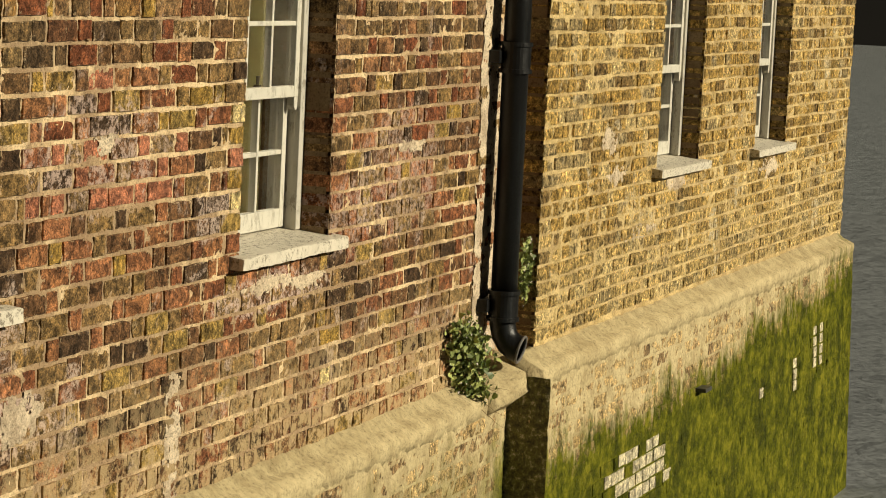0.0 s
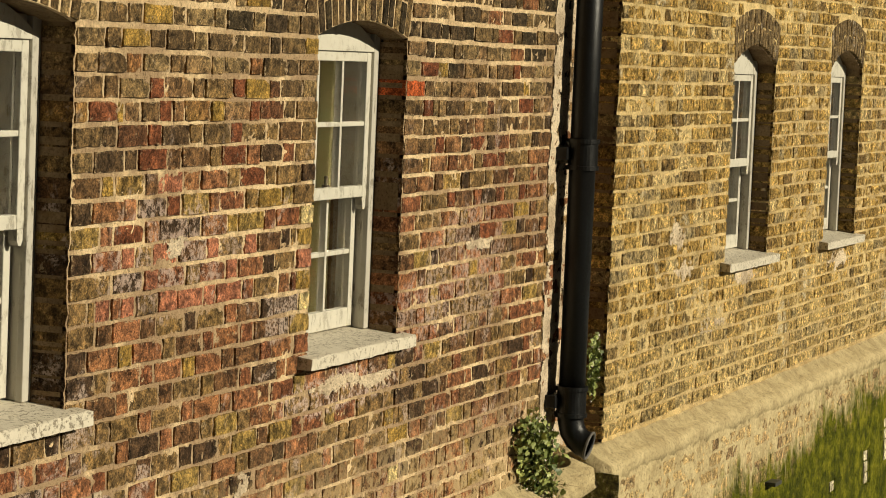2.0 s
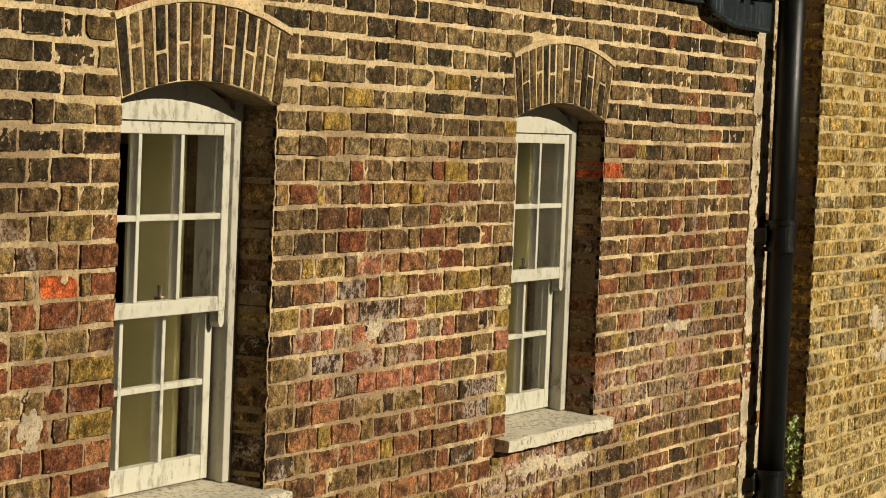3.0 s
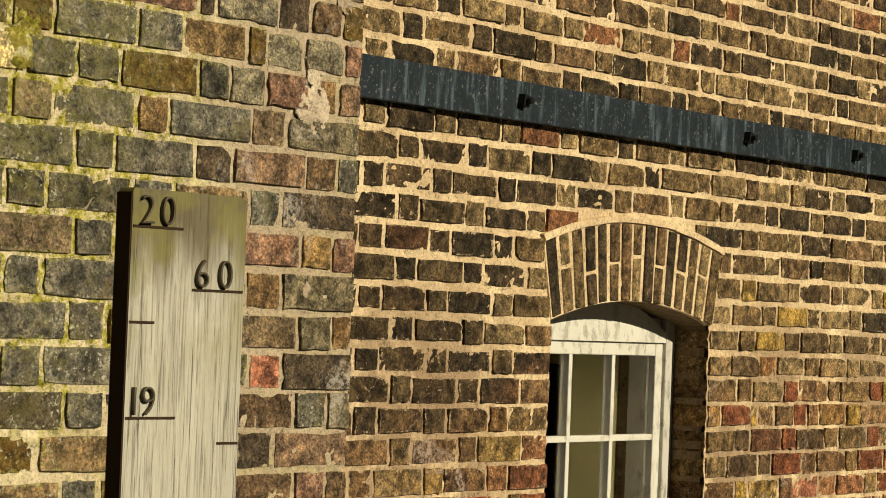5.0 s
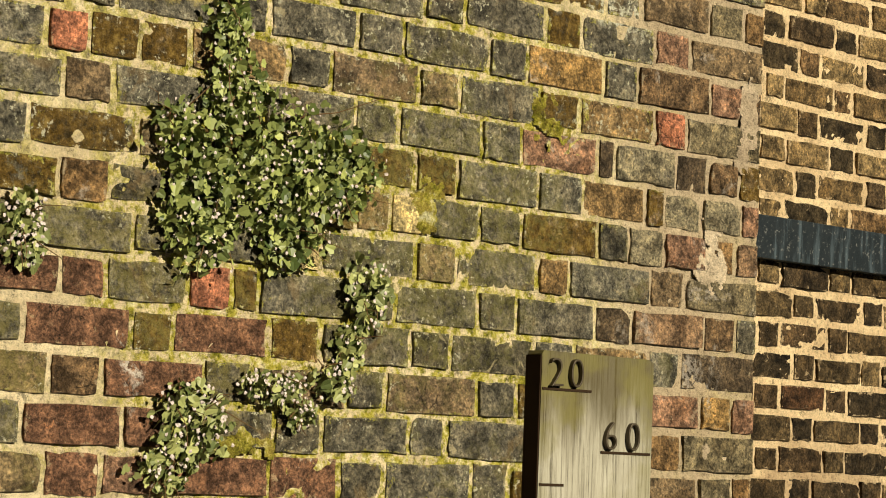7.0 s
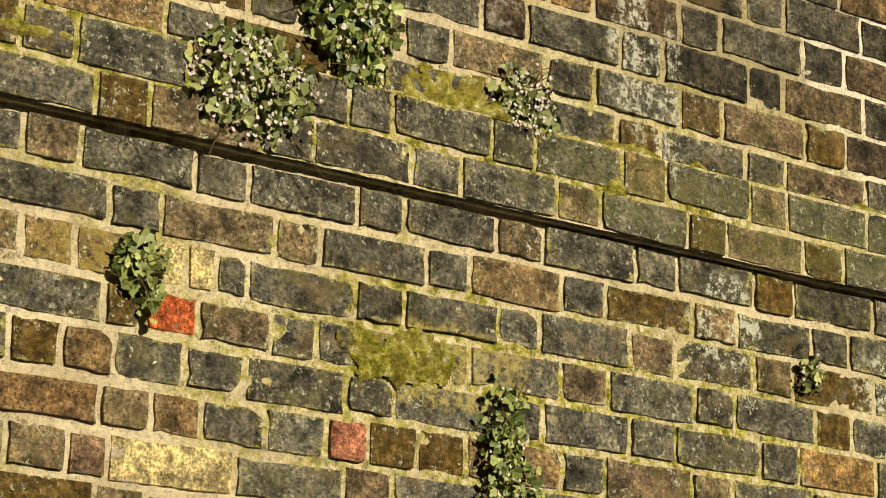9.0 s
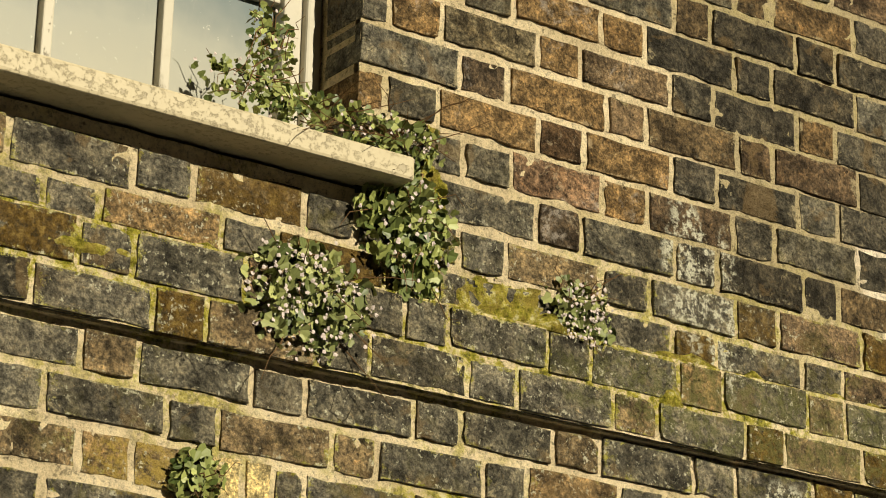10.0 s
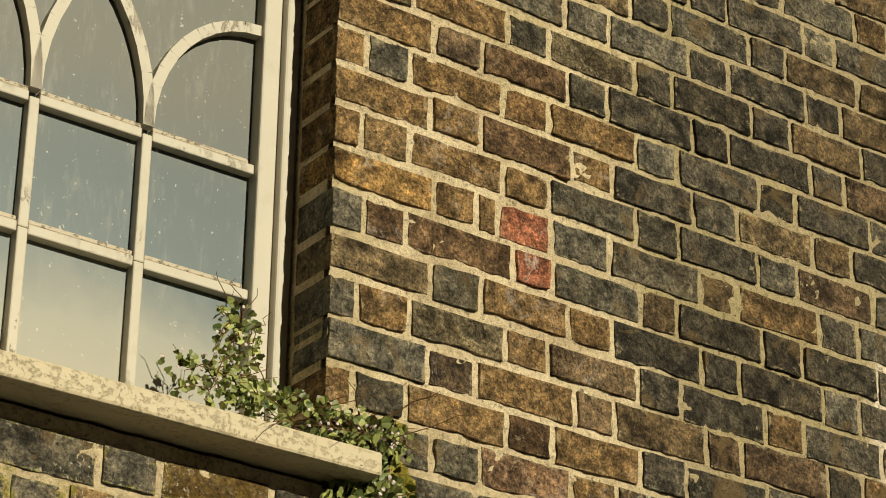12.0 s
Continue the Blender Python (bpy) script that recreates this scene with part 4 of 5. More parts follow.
    # Near-black slab: the dark of a door opening is put into its colour
    part("dark_door", boxed(w + 0.27, w + 0.298, recess + door, recess + door + 0.5, -0.89, zr - 0.14, 0.006), M_DARK, win, "near-black slab standing for an unlit doorway")
    part("shutter", boxed(w - 0.09, w - 0.06, recess + 0.16, recess + 0.36, 0.03, zr, 0.006), M_OLIVE, win, "folded olive shutter")
    part("window_board", boxed(0.02, w - 0.02, recess + 0.142, recess + 0.34, 0.0, 0.022, 0.004), M_SASH, win)
    return win


def latch(win, w, z, recess):
    """Small brass catches standing on the meeting rail."""
    for x in (0.2, 0.52):
        bm = boxed(x - 0.012, x + 0.012, recess + 0.05, recess + 0.075, z, z + 0.012, 0.002)
        tube(bm, [(x, recess + 0.062, z + 0.01), (x, recess + 0.062, z + 0.045)], [0.006, 0.008], 10)
        part("latch", bm, M_NUM, win, "dull brass sash latch")


rnd = random.Random(5)
REC = 0.125
for k, (a, b) in enumerate(WIN_A):
    w = sash_window(WALL_A, k + 1, a, b, SILL_Z, SPRING, CROWN, REC, 0.055, (0.55, 0.42)[k])
    latch(w, b - a, 0.50 * (SPRING - SILL_Z - 0.06) + 0.031, REC)
    arch_band(WALL_A, a, b, 0.05, 3.372, 3.445, M_MORT_A)
    fan(WALL_A, a - 0.004, b + 0.004, SPRING, CROWN, 0.048, 3.372, 3.445, 15, M_RED, rnd)
for k, (a, b) in enumerate(WIN_B):
    sash_window(WALL_B, k + 3, a, b, SILL_Z + 0.04, SPRING - 0.045, CROWN + 0.005, 0.115, 0.055, 0.4)
    fan(WALL_B, a - 0.004, b + 0.004, SPRING - 0.045, CROWN + 0.005, 0.04, 3.34, 3.43, 15, M_ARCH, rnd)

# ---------- the arched window of the old wall ----------
win = empty("window_5", WALL_C.matrix_world @ pose(C_WIN[0], 0, C_SILL), "tall arched white window with curved glazing bars and peeling paint", "window", "structure")
W5, RY = C_WIN[1] - C_WIN[0], 0.15
bm = boxed(-0.09, W5 + 0.075, -0.085, RY + 0.1, -0.079, -0.031, 0.006)
for v in bm.verts:
    v.co.z += 0.02 * max(0.0, v.co.y + 0.05) + random.uniform(-0.0015, 0.0015)
part("window_sill", bm, M_STONE, win, "chipped cream painted stone sill")
bm = bmesh.new()
box(bm, W5 - 0.075, W5 - 0.03, RY + 0.01, RY + 0.1, -0.03, 1.36, 0.004)
box(bm, W5 - 0.034, W5 + 0.0, RY - 0.01, RY + 0.12, -0.03, 1.36, 0.006)
box(bm, 0.0, 0.1, RY, RY + 0.1, -0.03, 1.36, 0.004)
box(bm, 0.1, W5 - 0.075, RY + 0.012, RY + 0.1, -0.03, 0.012, 0.004)
part("window_frame", bm, M_PAINT, win, "cream white frame with cracked peeling paint")
GX = [W5 - 0.075 - 0.245 * k for k in range(5)]
GZ = [0.012, 0.342, 0.617]
for k in range(1, 5):
    for z0, z1 in zip(GZ, GZ[1:]):
        part("glazing_bar", boxed(GX[k] - 0.011, GX[k] + 0.011, RY + 0.022, RY + 0.06, z0, z1, 0.003), M_PAINT, win)
for z in GZ[1:]:
    for k in range(4):
        part("glazing_bar", boxed(GX[k + 1] + 0.0115, GX[k] - (0.0115 if k else 0), RY + 0.024, RY + 0.06, z - 0.011, z + 0.011, 0.003), M_PAINT, win)
        part("putty", boxed(GX[k + 1] + 0.013, GX[k] - 0.013, RY + 0.027, RY + 0.044, z + 0.0115, z + 0.021, 0.002), M_PUTTY, win, "cracked dirty putty")
for k in range(1, 5):  # curved bars that spring from each upright
    for side in (-1, 1):
        reach, tall = 0.245, (0.3 if k == 1 and side == 1 else 0.37)
        pts = []
        for j in range(11):
            a = j / 10 * math.pi / 2
            x = GX[k] + side * reach * (1 - math.cos(a))
            z = GZ[2] + 0.02 + tall * math.sin(a)
            pts.append((x, RY + 0.04, z))
        bm = bmesh.new()
        for p, q in zip(pts, pts[1:]):
            d = Vector((q[0] - p[0], 0, q[2] - p[2])).normalized()
            nx = Vector((-d.z, 0, d.x)) * 0.012
            A, B = Vector(p), Vector(q)
            f = [bm.verts.new(A + nx + Vector((0, -0.018, 0))), bm.verts.new(B + nx + Vector((0, -0.018, 0))), bm.verts.new(B - nx + Vector((0, -0.018, 0))), bm.verts.new(A - nx + Vector((0, -0.018, 0)))]
            g = [bm.verts.new(v.co + Vector((0, 0.036, 0))) for v in f]
            bm.faces.new(f[::-1])
            bm.faces.new(g)
            for i in range(4):
                bm.faces.new((f[i], f[(i + 1) % 4], g[(i + 1) % 4], g[i]))
        bmesh.ops.remove_doubles(bm, verts=bm.verts, dist=0.0004)
        part("glazing_bar", bm, M_PAINT, win, "curved white glazing bar")


def dust_and_reflection(name):
    m = Mat(name, 0.1)
    m.b.inputs["Coat Weight"].default_value = 0.6
    m.b.inputs["Coat Roughness"].default_value = 0.04
    # Height ramp paints a reflection on the glass; streaks and specks are dust
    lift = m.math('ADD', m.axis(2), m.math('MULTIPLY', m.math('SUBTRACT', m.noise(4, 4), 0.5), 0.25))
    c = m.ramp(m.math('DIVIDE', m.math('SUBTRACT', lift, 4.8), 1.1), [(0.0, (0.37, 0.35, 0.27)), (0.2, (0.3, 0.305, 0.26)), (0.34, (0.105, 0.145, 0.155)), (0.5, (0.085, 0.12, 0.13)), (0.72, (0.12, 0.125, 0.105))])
    c = m.mix(m.math('MULTIPLY', m.step(m.noise(30, 6, 0.75, m.stretch(1, 1, 0.25)), 0.5, 0.7), 0.3), c, (0.3, 0.3, 0.26))
    c = m.mix(m.math('MULTIPLY', m.step(m.noise(60, 3, 0.7), 0.66, 0.7), 0.6), c, (0.55, 0.54, 0.46))
    return m.colour(c).rough(0.55).m


M_DUST_REFLECT = dust_and_reflection("obscured glass with dust and painted reflection")
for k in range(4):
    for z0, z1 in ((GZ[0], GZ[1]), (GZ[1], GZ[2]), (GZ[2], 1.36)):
        part("pane", boxed(GX[k + 1], GX[k], RY + 0.045, RY + 0.05, z0, z1), M_DUST_REFLECT, win, "grey obscured glass with dust and a painted reflection")
part("pane", boxed(0.1, GX[4], RY + 0.045, RY + 0.05, 0.012, 1.36), M_DUST_REFLECT, win)

# ---------- iron band with its bolts and strap end ----------
band = empty("iron_band", pose(0, 3.8, 3.738), "dark blue painted iron tie band bolted along a brick wall", "tie band")
part("strap", boxed(4.55, 11.2, -0.03, 0.0065, -0.053, 0.053, 0.002), M_IRON, band)
for x in (5.69, 6.915, 7.635, 8.86, 9.58):
    bm = tube(bmesh.new(), [(x, -0.028, 0), (x, -0.052, 0)], 0.021, 4)
    tube(bm, [(x, -0.051, 0), (x, -0.066, 0)], 0.009, 10)
    part("bolt", bm, M_PIPE, band, "black square bolt head")
plate = [(10.42, 0.11), (10.40, -0.02), (10.46, -0.08), (10.72, -0.125), (11.2, -0.13), (11.27, -0.11), (11.27, 0.11)]
bm = prism(bmesh.new(), plate, -0.042, -0.0305)
part("strap_plate", bm, M_IRON, band, "rounded iron end plate")
bm = bmesh.new()
for p, q in zip(plate[:5], plate[1:5]):
    tube(bm, [(p[0], -0.048, p[1]), (q[0], -0.048, q[1])], 0.014, 8)
part("plate_rim", bm, M_IRON, band)
part("tie_rod", tube(bmesh.new(), [(10.5, -0.07, 0.03), (11.33, -0.07, 0.03)], 0.02, 14), M_IRON, band)
for x in (10.5, 10.62, 10.86, 11.0):
    part("bolt", tube(bmesh.new(), [(x - 0.03, -0.07, 0.03), (x + 0.02, -0.07, 0.03)], 0.042, 6), M_PIPE, band)

# ---------- drainpipe ----------
px, py = 11.384, 3.70
pipe = empty("drainpipe", pose(px, py, 1.14), "black cast iron drainpipe with collars and an open shoe", "drainpipe")
part("shaft", tube(bmesh.new(), [(0, 0, 0.34), (0, 0, 3.5)], 0.062, 28), M_PIPE, pipe, smooth=True)
for z in (0.37, 1.53, 2.95):
    bm = tube(bmesh.new(), [(0, 0, z - 0.07), (0, 0, z - 0.066), (0, 0, z + 0.066), (0, 0, z + 0.07)], [0.064, 0.07, 0.07, 0.064], 28)
    tube(bm, [(0, 0, z - 0.075), (0, 0, z - 0.055)], 0.077, 28)
    tube(bm, [(0, 0, z + 0.05), (0, 0, z + 0.07)], 0.077, 28)
    part("collar", bm, M_PIPE, pipe)
    part("bracket", boxed(-0.1, 0.1, 0.045, 0.1, z - 0.03, z + 0.03, 0.004), M_PIPE, pipe)
bm = tube(bmesh.new(), [(0, 0, 0.4), (0, 0, 0.28), (0, -0.012, 0.23), (0.002, -0.035, 0.195), (0.004, -0.065, 0.175), (0.006, -0.095, 0.165)], [0.062, 0.062, 0.062, 0.063, 0.064, 0.066], 24, False)
part("shoe", bm, M_PIPE, pipe, smooth=True)
bm = bmesh.new()
d = Vector((0.05, -0.95, -0.25)).normalized()
s, u = d.cross(Vector((0, 0, 1))).normalized(), None
u = s.cross(d)
o = Vector((0.006, -0.095, 0.165))
tube(bm, [o + s * 0.064 * math.cos(a) + u * 0.064 * math.sin(a) for a in (math.tau * k / 24 for k in range(25))], 0.007, 8)
part("rim", bm, iron("worn grey rim", (0.12, 0.11, 0.1), 0.3), pipe, "worn grey rim")
# ---------- drain spout on the quay ----------
sp = empty("drain_spout", WALL_B.matrix_world @ pose(7.345, -0.148, 0.725), "small slate grey drain spout in a mossy quay wall", "drain spout")
part("slab", boxed(-0.07, 0.07, -0.05, 0.05, -0.012, 0.012, 0.003), plain("wet slate", (0.05, 0.05, 0.04), 0.5), sp)

# ---------- tide board ----------
tb = empty("tide_board", WALL_C.matrix_world @ pose(0.322, -0.65, 0), "weathered grey timber tide board with brass numerals", "tide board")
BT = 3.351
bm = bmesh.new()
pts = [(0.0, WATER - 0.5), (0.276, WATER - 0.5), (0.276, BT - 0.006), (0.262, BT), (0.004, BT + 0.002), (0.0, BT - 0.004)]
prism(bm, pts, 0.0, 0.036)
part("plank", bm, M_TIMBER, tb)
# Thin strip whose dark colour paints the shade on the plank's left side
part("plank_side_shade", boxed(-0.003, -0.0005, 0.001, 0.037, WATER - 0.5, BT - 0.006), M_SHADE_TICK, tb, "thin strip coloured dark for the plank's shaded side")


def glyphs(text, x, z, size, parent):
    cu = bpy.data.curves.new("numeral", 'FONT')
    cu.body, cu.size, cu.extrude, cu.bevel_depth, cu.space_character = text, size, 0.004, 0.0008, 1.08
    cu.offset = -0.0024
    tmp = bpy.data.objects.new("numeral", cu)
    scene.collection.objects.link(tmp)
    me = bpy.data.meshes.new_from_object(tmp.evaluated_get(bpy.context.evaluated_depsgraph_get()))
    bpy.data.objects.remove(tmp)
    me.materials.clear()
    me.materials.append(M_NUM)
    me.transform(pose(x, -0.004, z, 90, 0, 0))
    ob = new("numeral", me)
    ob.parent = parent


Z20, Z19, Z60 = 3.288, 2.962, 3.184
for ch_, x, z in (("2", 0.012, Z20), ("0", 0.06, Z20), ("1", -0.002, Z19), ("9", 0.03, Z19), ("6", 0.148, Z60), ("0", 0.205, Z60)):
    glyphs(ch_, x, z + 0.004, 0.074, tb)
for x0, x1, z in ((0.002, 0.12, Z20), (0.002, 0.118, Z19), (0.148, 0.272, Z60), (0.002, 0.06, (Z20 + Z19) / 2), (0.222, 0.274, 2.917)):
    part("tick", boxed(x0, x1, -0.0016, 0.001, z - 0.0022, z + 0.0022), M_SHADE_TICK, tb, "thin dark scored line")

# ---------- plants ----------
def lobed(rnd, size):
    pts = [(0, 0.06), (0.3, -0.05), (0.54, 0.25), (0.36, 0.5), (0.28, 0.82), (0, 0.92), (-0.28, 0.82), (-0.36, 0.5), (-0.54, 0.25), (-0.3, -0.05)]
    return [(x * size * rnd.uniform(0.85, 1.15), y * size * rnd.uniform(0.85, 1.15)) for x, y in pts]


def plant(name, wall, clumps, count, size, label, seed, mat=None, flowers=0, stems=12, droop=0.5):
    """A trailing plant: leaves in clumps of (x, z, half width, half height, bulge), on wiry stems."""
    rnd = random.Random(seed)
    x0, z0 = clumps[0][0], clumps[0][1]
    ob = empty(name, wall.matrix_world @ pose(x0, 0, z0), label, "plant")
    area = [c[2] * c[3] for c in clumps]
    lv, lf, fv, ff = [], [], [], []
    for k in range(count + flowers):
        cx_, cz_, hw, hh, bulge = rnd.choices(clumps, area)[0]
        while True:
            u, v = rnd.uniform(-1, 1), rnd.uniform(-1, 1)
            if u * u + v * v < 1 and rnd.random() < 1.15 - 0.75 * (u * u + v * v) ** 1.5:
                break
        edge = math.sqrt(max(0.05, 1 - u * u - v * v))
        lump = 0.65 + 0.55 * noise.noise((cx_ * 3 + u * 2.2, v * 2.2, seed))
        p = Vector((cx_ - x0 + u * hw + rnd.gauss(0, hw * 0.13), -0.008 - bulge * edge * max(0.1, lump) * rnd.uniform(0.25, 1.0), cz_ - z0 + v * hh + rnd.gauss(0, hh * 0.13)))
        if k >= count:
            p.y -= 0.008
            s = size * 0.22
            b = len(fv)
            for a in range(5):
                fv.append(p + Vector((math.cos(a * 1.257) * s, rnd.uniform(-1, 0.4) * s, math.sin(a * 1.257) * s)))
            fv.append(p + Vector((0, -s * 0.5, 0)))
            ff += [(b + a, b + (a + 1) % 5, b + 5) for a in range(5)]
            continue
        e = Euler((rnd.gauss(radians(30), 0.6), rnd.gauss(0, 0.65), rnd.gauss(0, 0.7)))
        rot = e.to_matrix()
        spin = Matrix.Rotation(math.pi + rnd.gauss(0, 0.9), 3, 'Y')
        sz = size * rnd.choice((0.5, 0.7, 0.9, 1.1, 1.25)) * rnd.uniform(0.85, 1.15)
        b = len(lv)
        for (x, y) in lobed(rnd, sz):
            lv.append(p + rot @ (spin @ Vector((x, -0.25 * abs(x) - 0.12 * y * y / sz, y - 0.4 * sz))))
        lf += [(b, b + 1, b + 2, b + 3, b + 5), (b + 3, b + 4, b + 5), (b + 5, b + 6, b + 7), (b, b + 5, b + 7, b + 8, b + 9)]
    o = new("foliage", mesh_of("foliage", lv, lf, mat or M_LEAF))
    o.parent = ob
    tagged(o, kind="stuff")
    if fv:
        o = new("blossom", mesh_of("blossom", fv, ff, M_FLOWER))
        o.parent = ob
        tagged(o, "tiny pale lilac flowers", kind="stuff")
    if stems:
        bm = bmesh.new()
        for k in range(stems):
            c = rnd.choice(clumps)
            a = Vector((c[0] - x0 + rnd.uniform(-0.4, 0.4) * c[2], -0.01, c[1] - z0 + rnd.uniform(-0.3, 0.6) * c[3]))
            d = Vector((rnd.uniform(-1, 1) * c[2], -c[4] * rnd.uniform(0.3, 1.0), rnd.uniform(-1.0, 1.0) * c[3]))
            tube(bm, [a + d * t + Vector((0, 0, -droop * 0.3 * t * t * c[3])) + Vector((rnd.gauss(0, 0.006), rnd.gauss(0, 0.004), rnd.gauss(0, 0.006))) for t in (0, 0.35, 0.7, 1.05, 1.35)], [0.0014, 0.0012, 0.001, 0.0008, 0.0005], 5)
        tagged(part("stem_tangle", bm, M_STEM, ob), "thin dry stems", kind="stuff")
    return ob


TRAIL = "bushy trailing plant with small lobed leaves rooted in brick joints"
plant("trailing_plant", WALL_C, [(0.2, 3.69, 0.22, 0.13, 0.12), (0.05, 3.6, 0.085, 0.12, 0.08), (0.1, 3.95, 0.05, 0.1, 0.06), (0.12, 3.83, 0.07, 0.08, 0.07), (0.38, 3.7, 0.1, 0.07, 0.06), (0.26, 3.57, 0.08, 0.07, 0.06), (-0.0, 3.74, 0.06, 0.06, 0.05)], 2900, 0.017, TRAIL, 1, None, 330, 26)
plant("trailing_plant", WALL_C, [(0.46, 3.47, 0.055, 0.075, 0.05), (0.42, 3.37, 0.035, 0.05, 0.04), (0.385, 3.3, 0.06, 0.035, 0.04)], 330, 0.019, "narrow trailing plant with pale leaves in a brick joint", 2, M_LEAF2, 90, 8)
plant("trailing_plant", WALL_C, [(0.05, 3.21, 0.09, 0.075, 0.06), (0.0, 3.12, 0.06, 0.04, 0.04)], 330, 0.019, "small flowering plant on a mossy brick wall", 3, M_LEAF2, 110, 10)
plant("trailing_plant", WALL_C, [(0.24, 3.285, 0.085, 0.03, 0.045), (0.31, 3.24, 0.035, 0.03, 0.03)], 190, 0.017, "sparse flowering plant on a mossy brick wall", 4, M_LEAF2, 90, 10)
plant("weed", WALL_C, [(-0.69, 4.14, 0.05, 0.05, 0.05), (-0.665, 4.09, 0.02, 0.05, 0.03)], 130, 0.02, "leafy green weed growing from a brick joint", 5, M_LEAF, 0, 8)
plant("weed", WALL_C, [(0.905, 4.175, 0.035, 0.04, 0.03)], 60, 0.018, "tiny weed in a brick joint", 6, M_LEAF2, 12, 4)
plant("weed", WALL_C, [(1.3, 4.57, 0.075, 0.045, 0.05)], 170, 0.02, "low weed growing on a brick ledge", 7, M_LEAF2, 20, 6)
plant("weed", WALL_C, [(-0.32, 3.53, 0.045, 0.07, 0.045)], 150, 0.019, "small flowering weed in a brick joint", 8, M_LEAF2, 60, 6)
plant("trailing_plant", WALL_C, [(-0.28, 4.7, 0.1, 0.11, 0.07), (-0.25, 4.62, 0.06, 0.08, 0.06)], 560, 0.021, "dark green plant hanging below a stone sill", 9, M_LEAF, 60, 10)
plant("trailing_plant", WALL_C, [(-0.49, 4.5, 0.13, 0.1, 0.1)], 720, 0.02, "round flowering plant on a brick ledge", 10, M_LEAF2, 300, 14)
plant("weed", WALL_C, [(0.14, 4.6, 0.07, 0.08, 0.045)], 210, 0.017, "dry flowering weed on a brick ledge", 11, M_LEAF2, 110, 10)
plant("trailing_plant", WALL_C, [(-0.47, 4.85, 0.17, 0.05, 0.09), (-0.31, 4.84, 0.1, 0.06, 0.12), (-0.62, 4.88, 0.12, 0.05, 0.02), (-0.58, 4.97, 0.05, 0.09, 0.01)], 620, 0.0165, "straggling green plant growing on a stone sill", 12, M_LEAF, 70, 60)
plant("shrub", WALL_A, [(11.0, 1.36, 0.17, 0.14, 0.17), (11.08, 1.25, 0.15, 0.15, 0.2), (11.1, 1.13, 0.1, 0.1, 0.22)], 1300, 0.027, "leafy shrub growing at the foot of a drainpipe", 13, M_LEAF, 60, 10)
ivy = plant("ivy", WALL_B, [(4.6, 1.66, 0.07, 0.16, 0.05)], 330, 0.024, "dark ivy beside a drainpipe in shade", 14, M_LEAF, 30, 6)
ivy.matrix_world = WALL_B.matrix_world @ pose(4.62, 0.06, 1.66)

# ---------- bricks ----------
def crown_bricks(wall, a, b, lo, hi, top, crest, spread, material, rnd):
    """Cut bricks that fit the course over an arch to its curve."""
    c, h = (a + b) / 2, (b - a) / 2 + spread
    def curve(x):
        return top + (crest - top) * (1 - ((x - c) / h) ** 2) + 0.016
    n = 6
    for k in range(n):
        l, r = c - h + 2 * h * k / n + 0.006, c - h + 2 * h * (k + 1) / n - 0.006
        zs = [max(lo + 0.006, curve(x)) for x in (l, (l + r) / 2, r)]
        if hi - 0.006 - max(zs) < 0.012:
            continue
        part("brick", prism(bmesh.new(), [(l, zs[0]), ((l + r) / 2, zs[1]), (r, zs[2]), (r, hi - 0.006), (l, hi - 0.006)], rnd.uniform(-0.002, 0.002), 0.03), material, wall)


Z_A = levels(2.62, 0.077, 1.1, 4.7)
Z_B = levels(2.261, 0.0746, 1.24, 4.7)
Z_C = [4.3735 - 0.087 * k for k in range(52, -1, -1)]
Z_S = [4.3735, 4.46, 4.553]
Z_U = [4.553] + [4.63 + 0.0925 * k for k in range(0, 29)]
for lo, hi in zip(Z_A, Z_A[1:]):
    if hi > 3.385 and lo < 3.45:
        for a, b in WIN_A:
            crown_bricks(WALL_A, a, b, lo, hi, 3.372, 3.445, 0.048, M_RED, rnd)
lay(WALL_B, B_LEFT, B_RIGHT, Z_B, holes(WIN_B, SILL_Z + 0.03 - 0.05, SPRING - 0.045, 0.04, 3.34, 3.44), 0.3, 0.009, 0.0095, M_STOCK, (4.6, 6.2, 1.2, 4.0), [], 22, 12, False, (), True, lambda x, z: 0.0125)
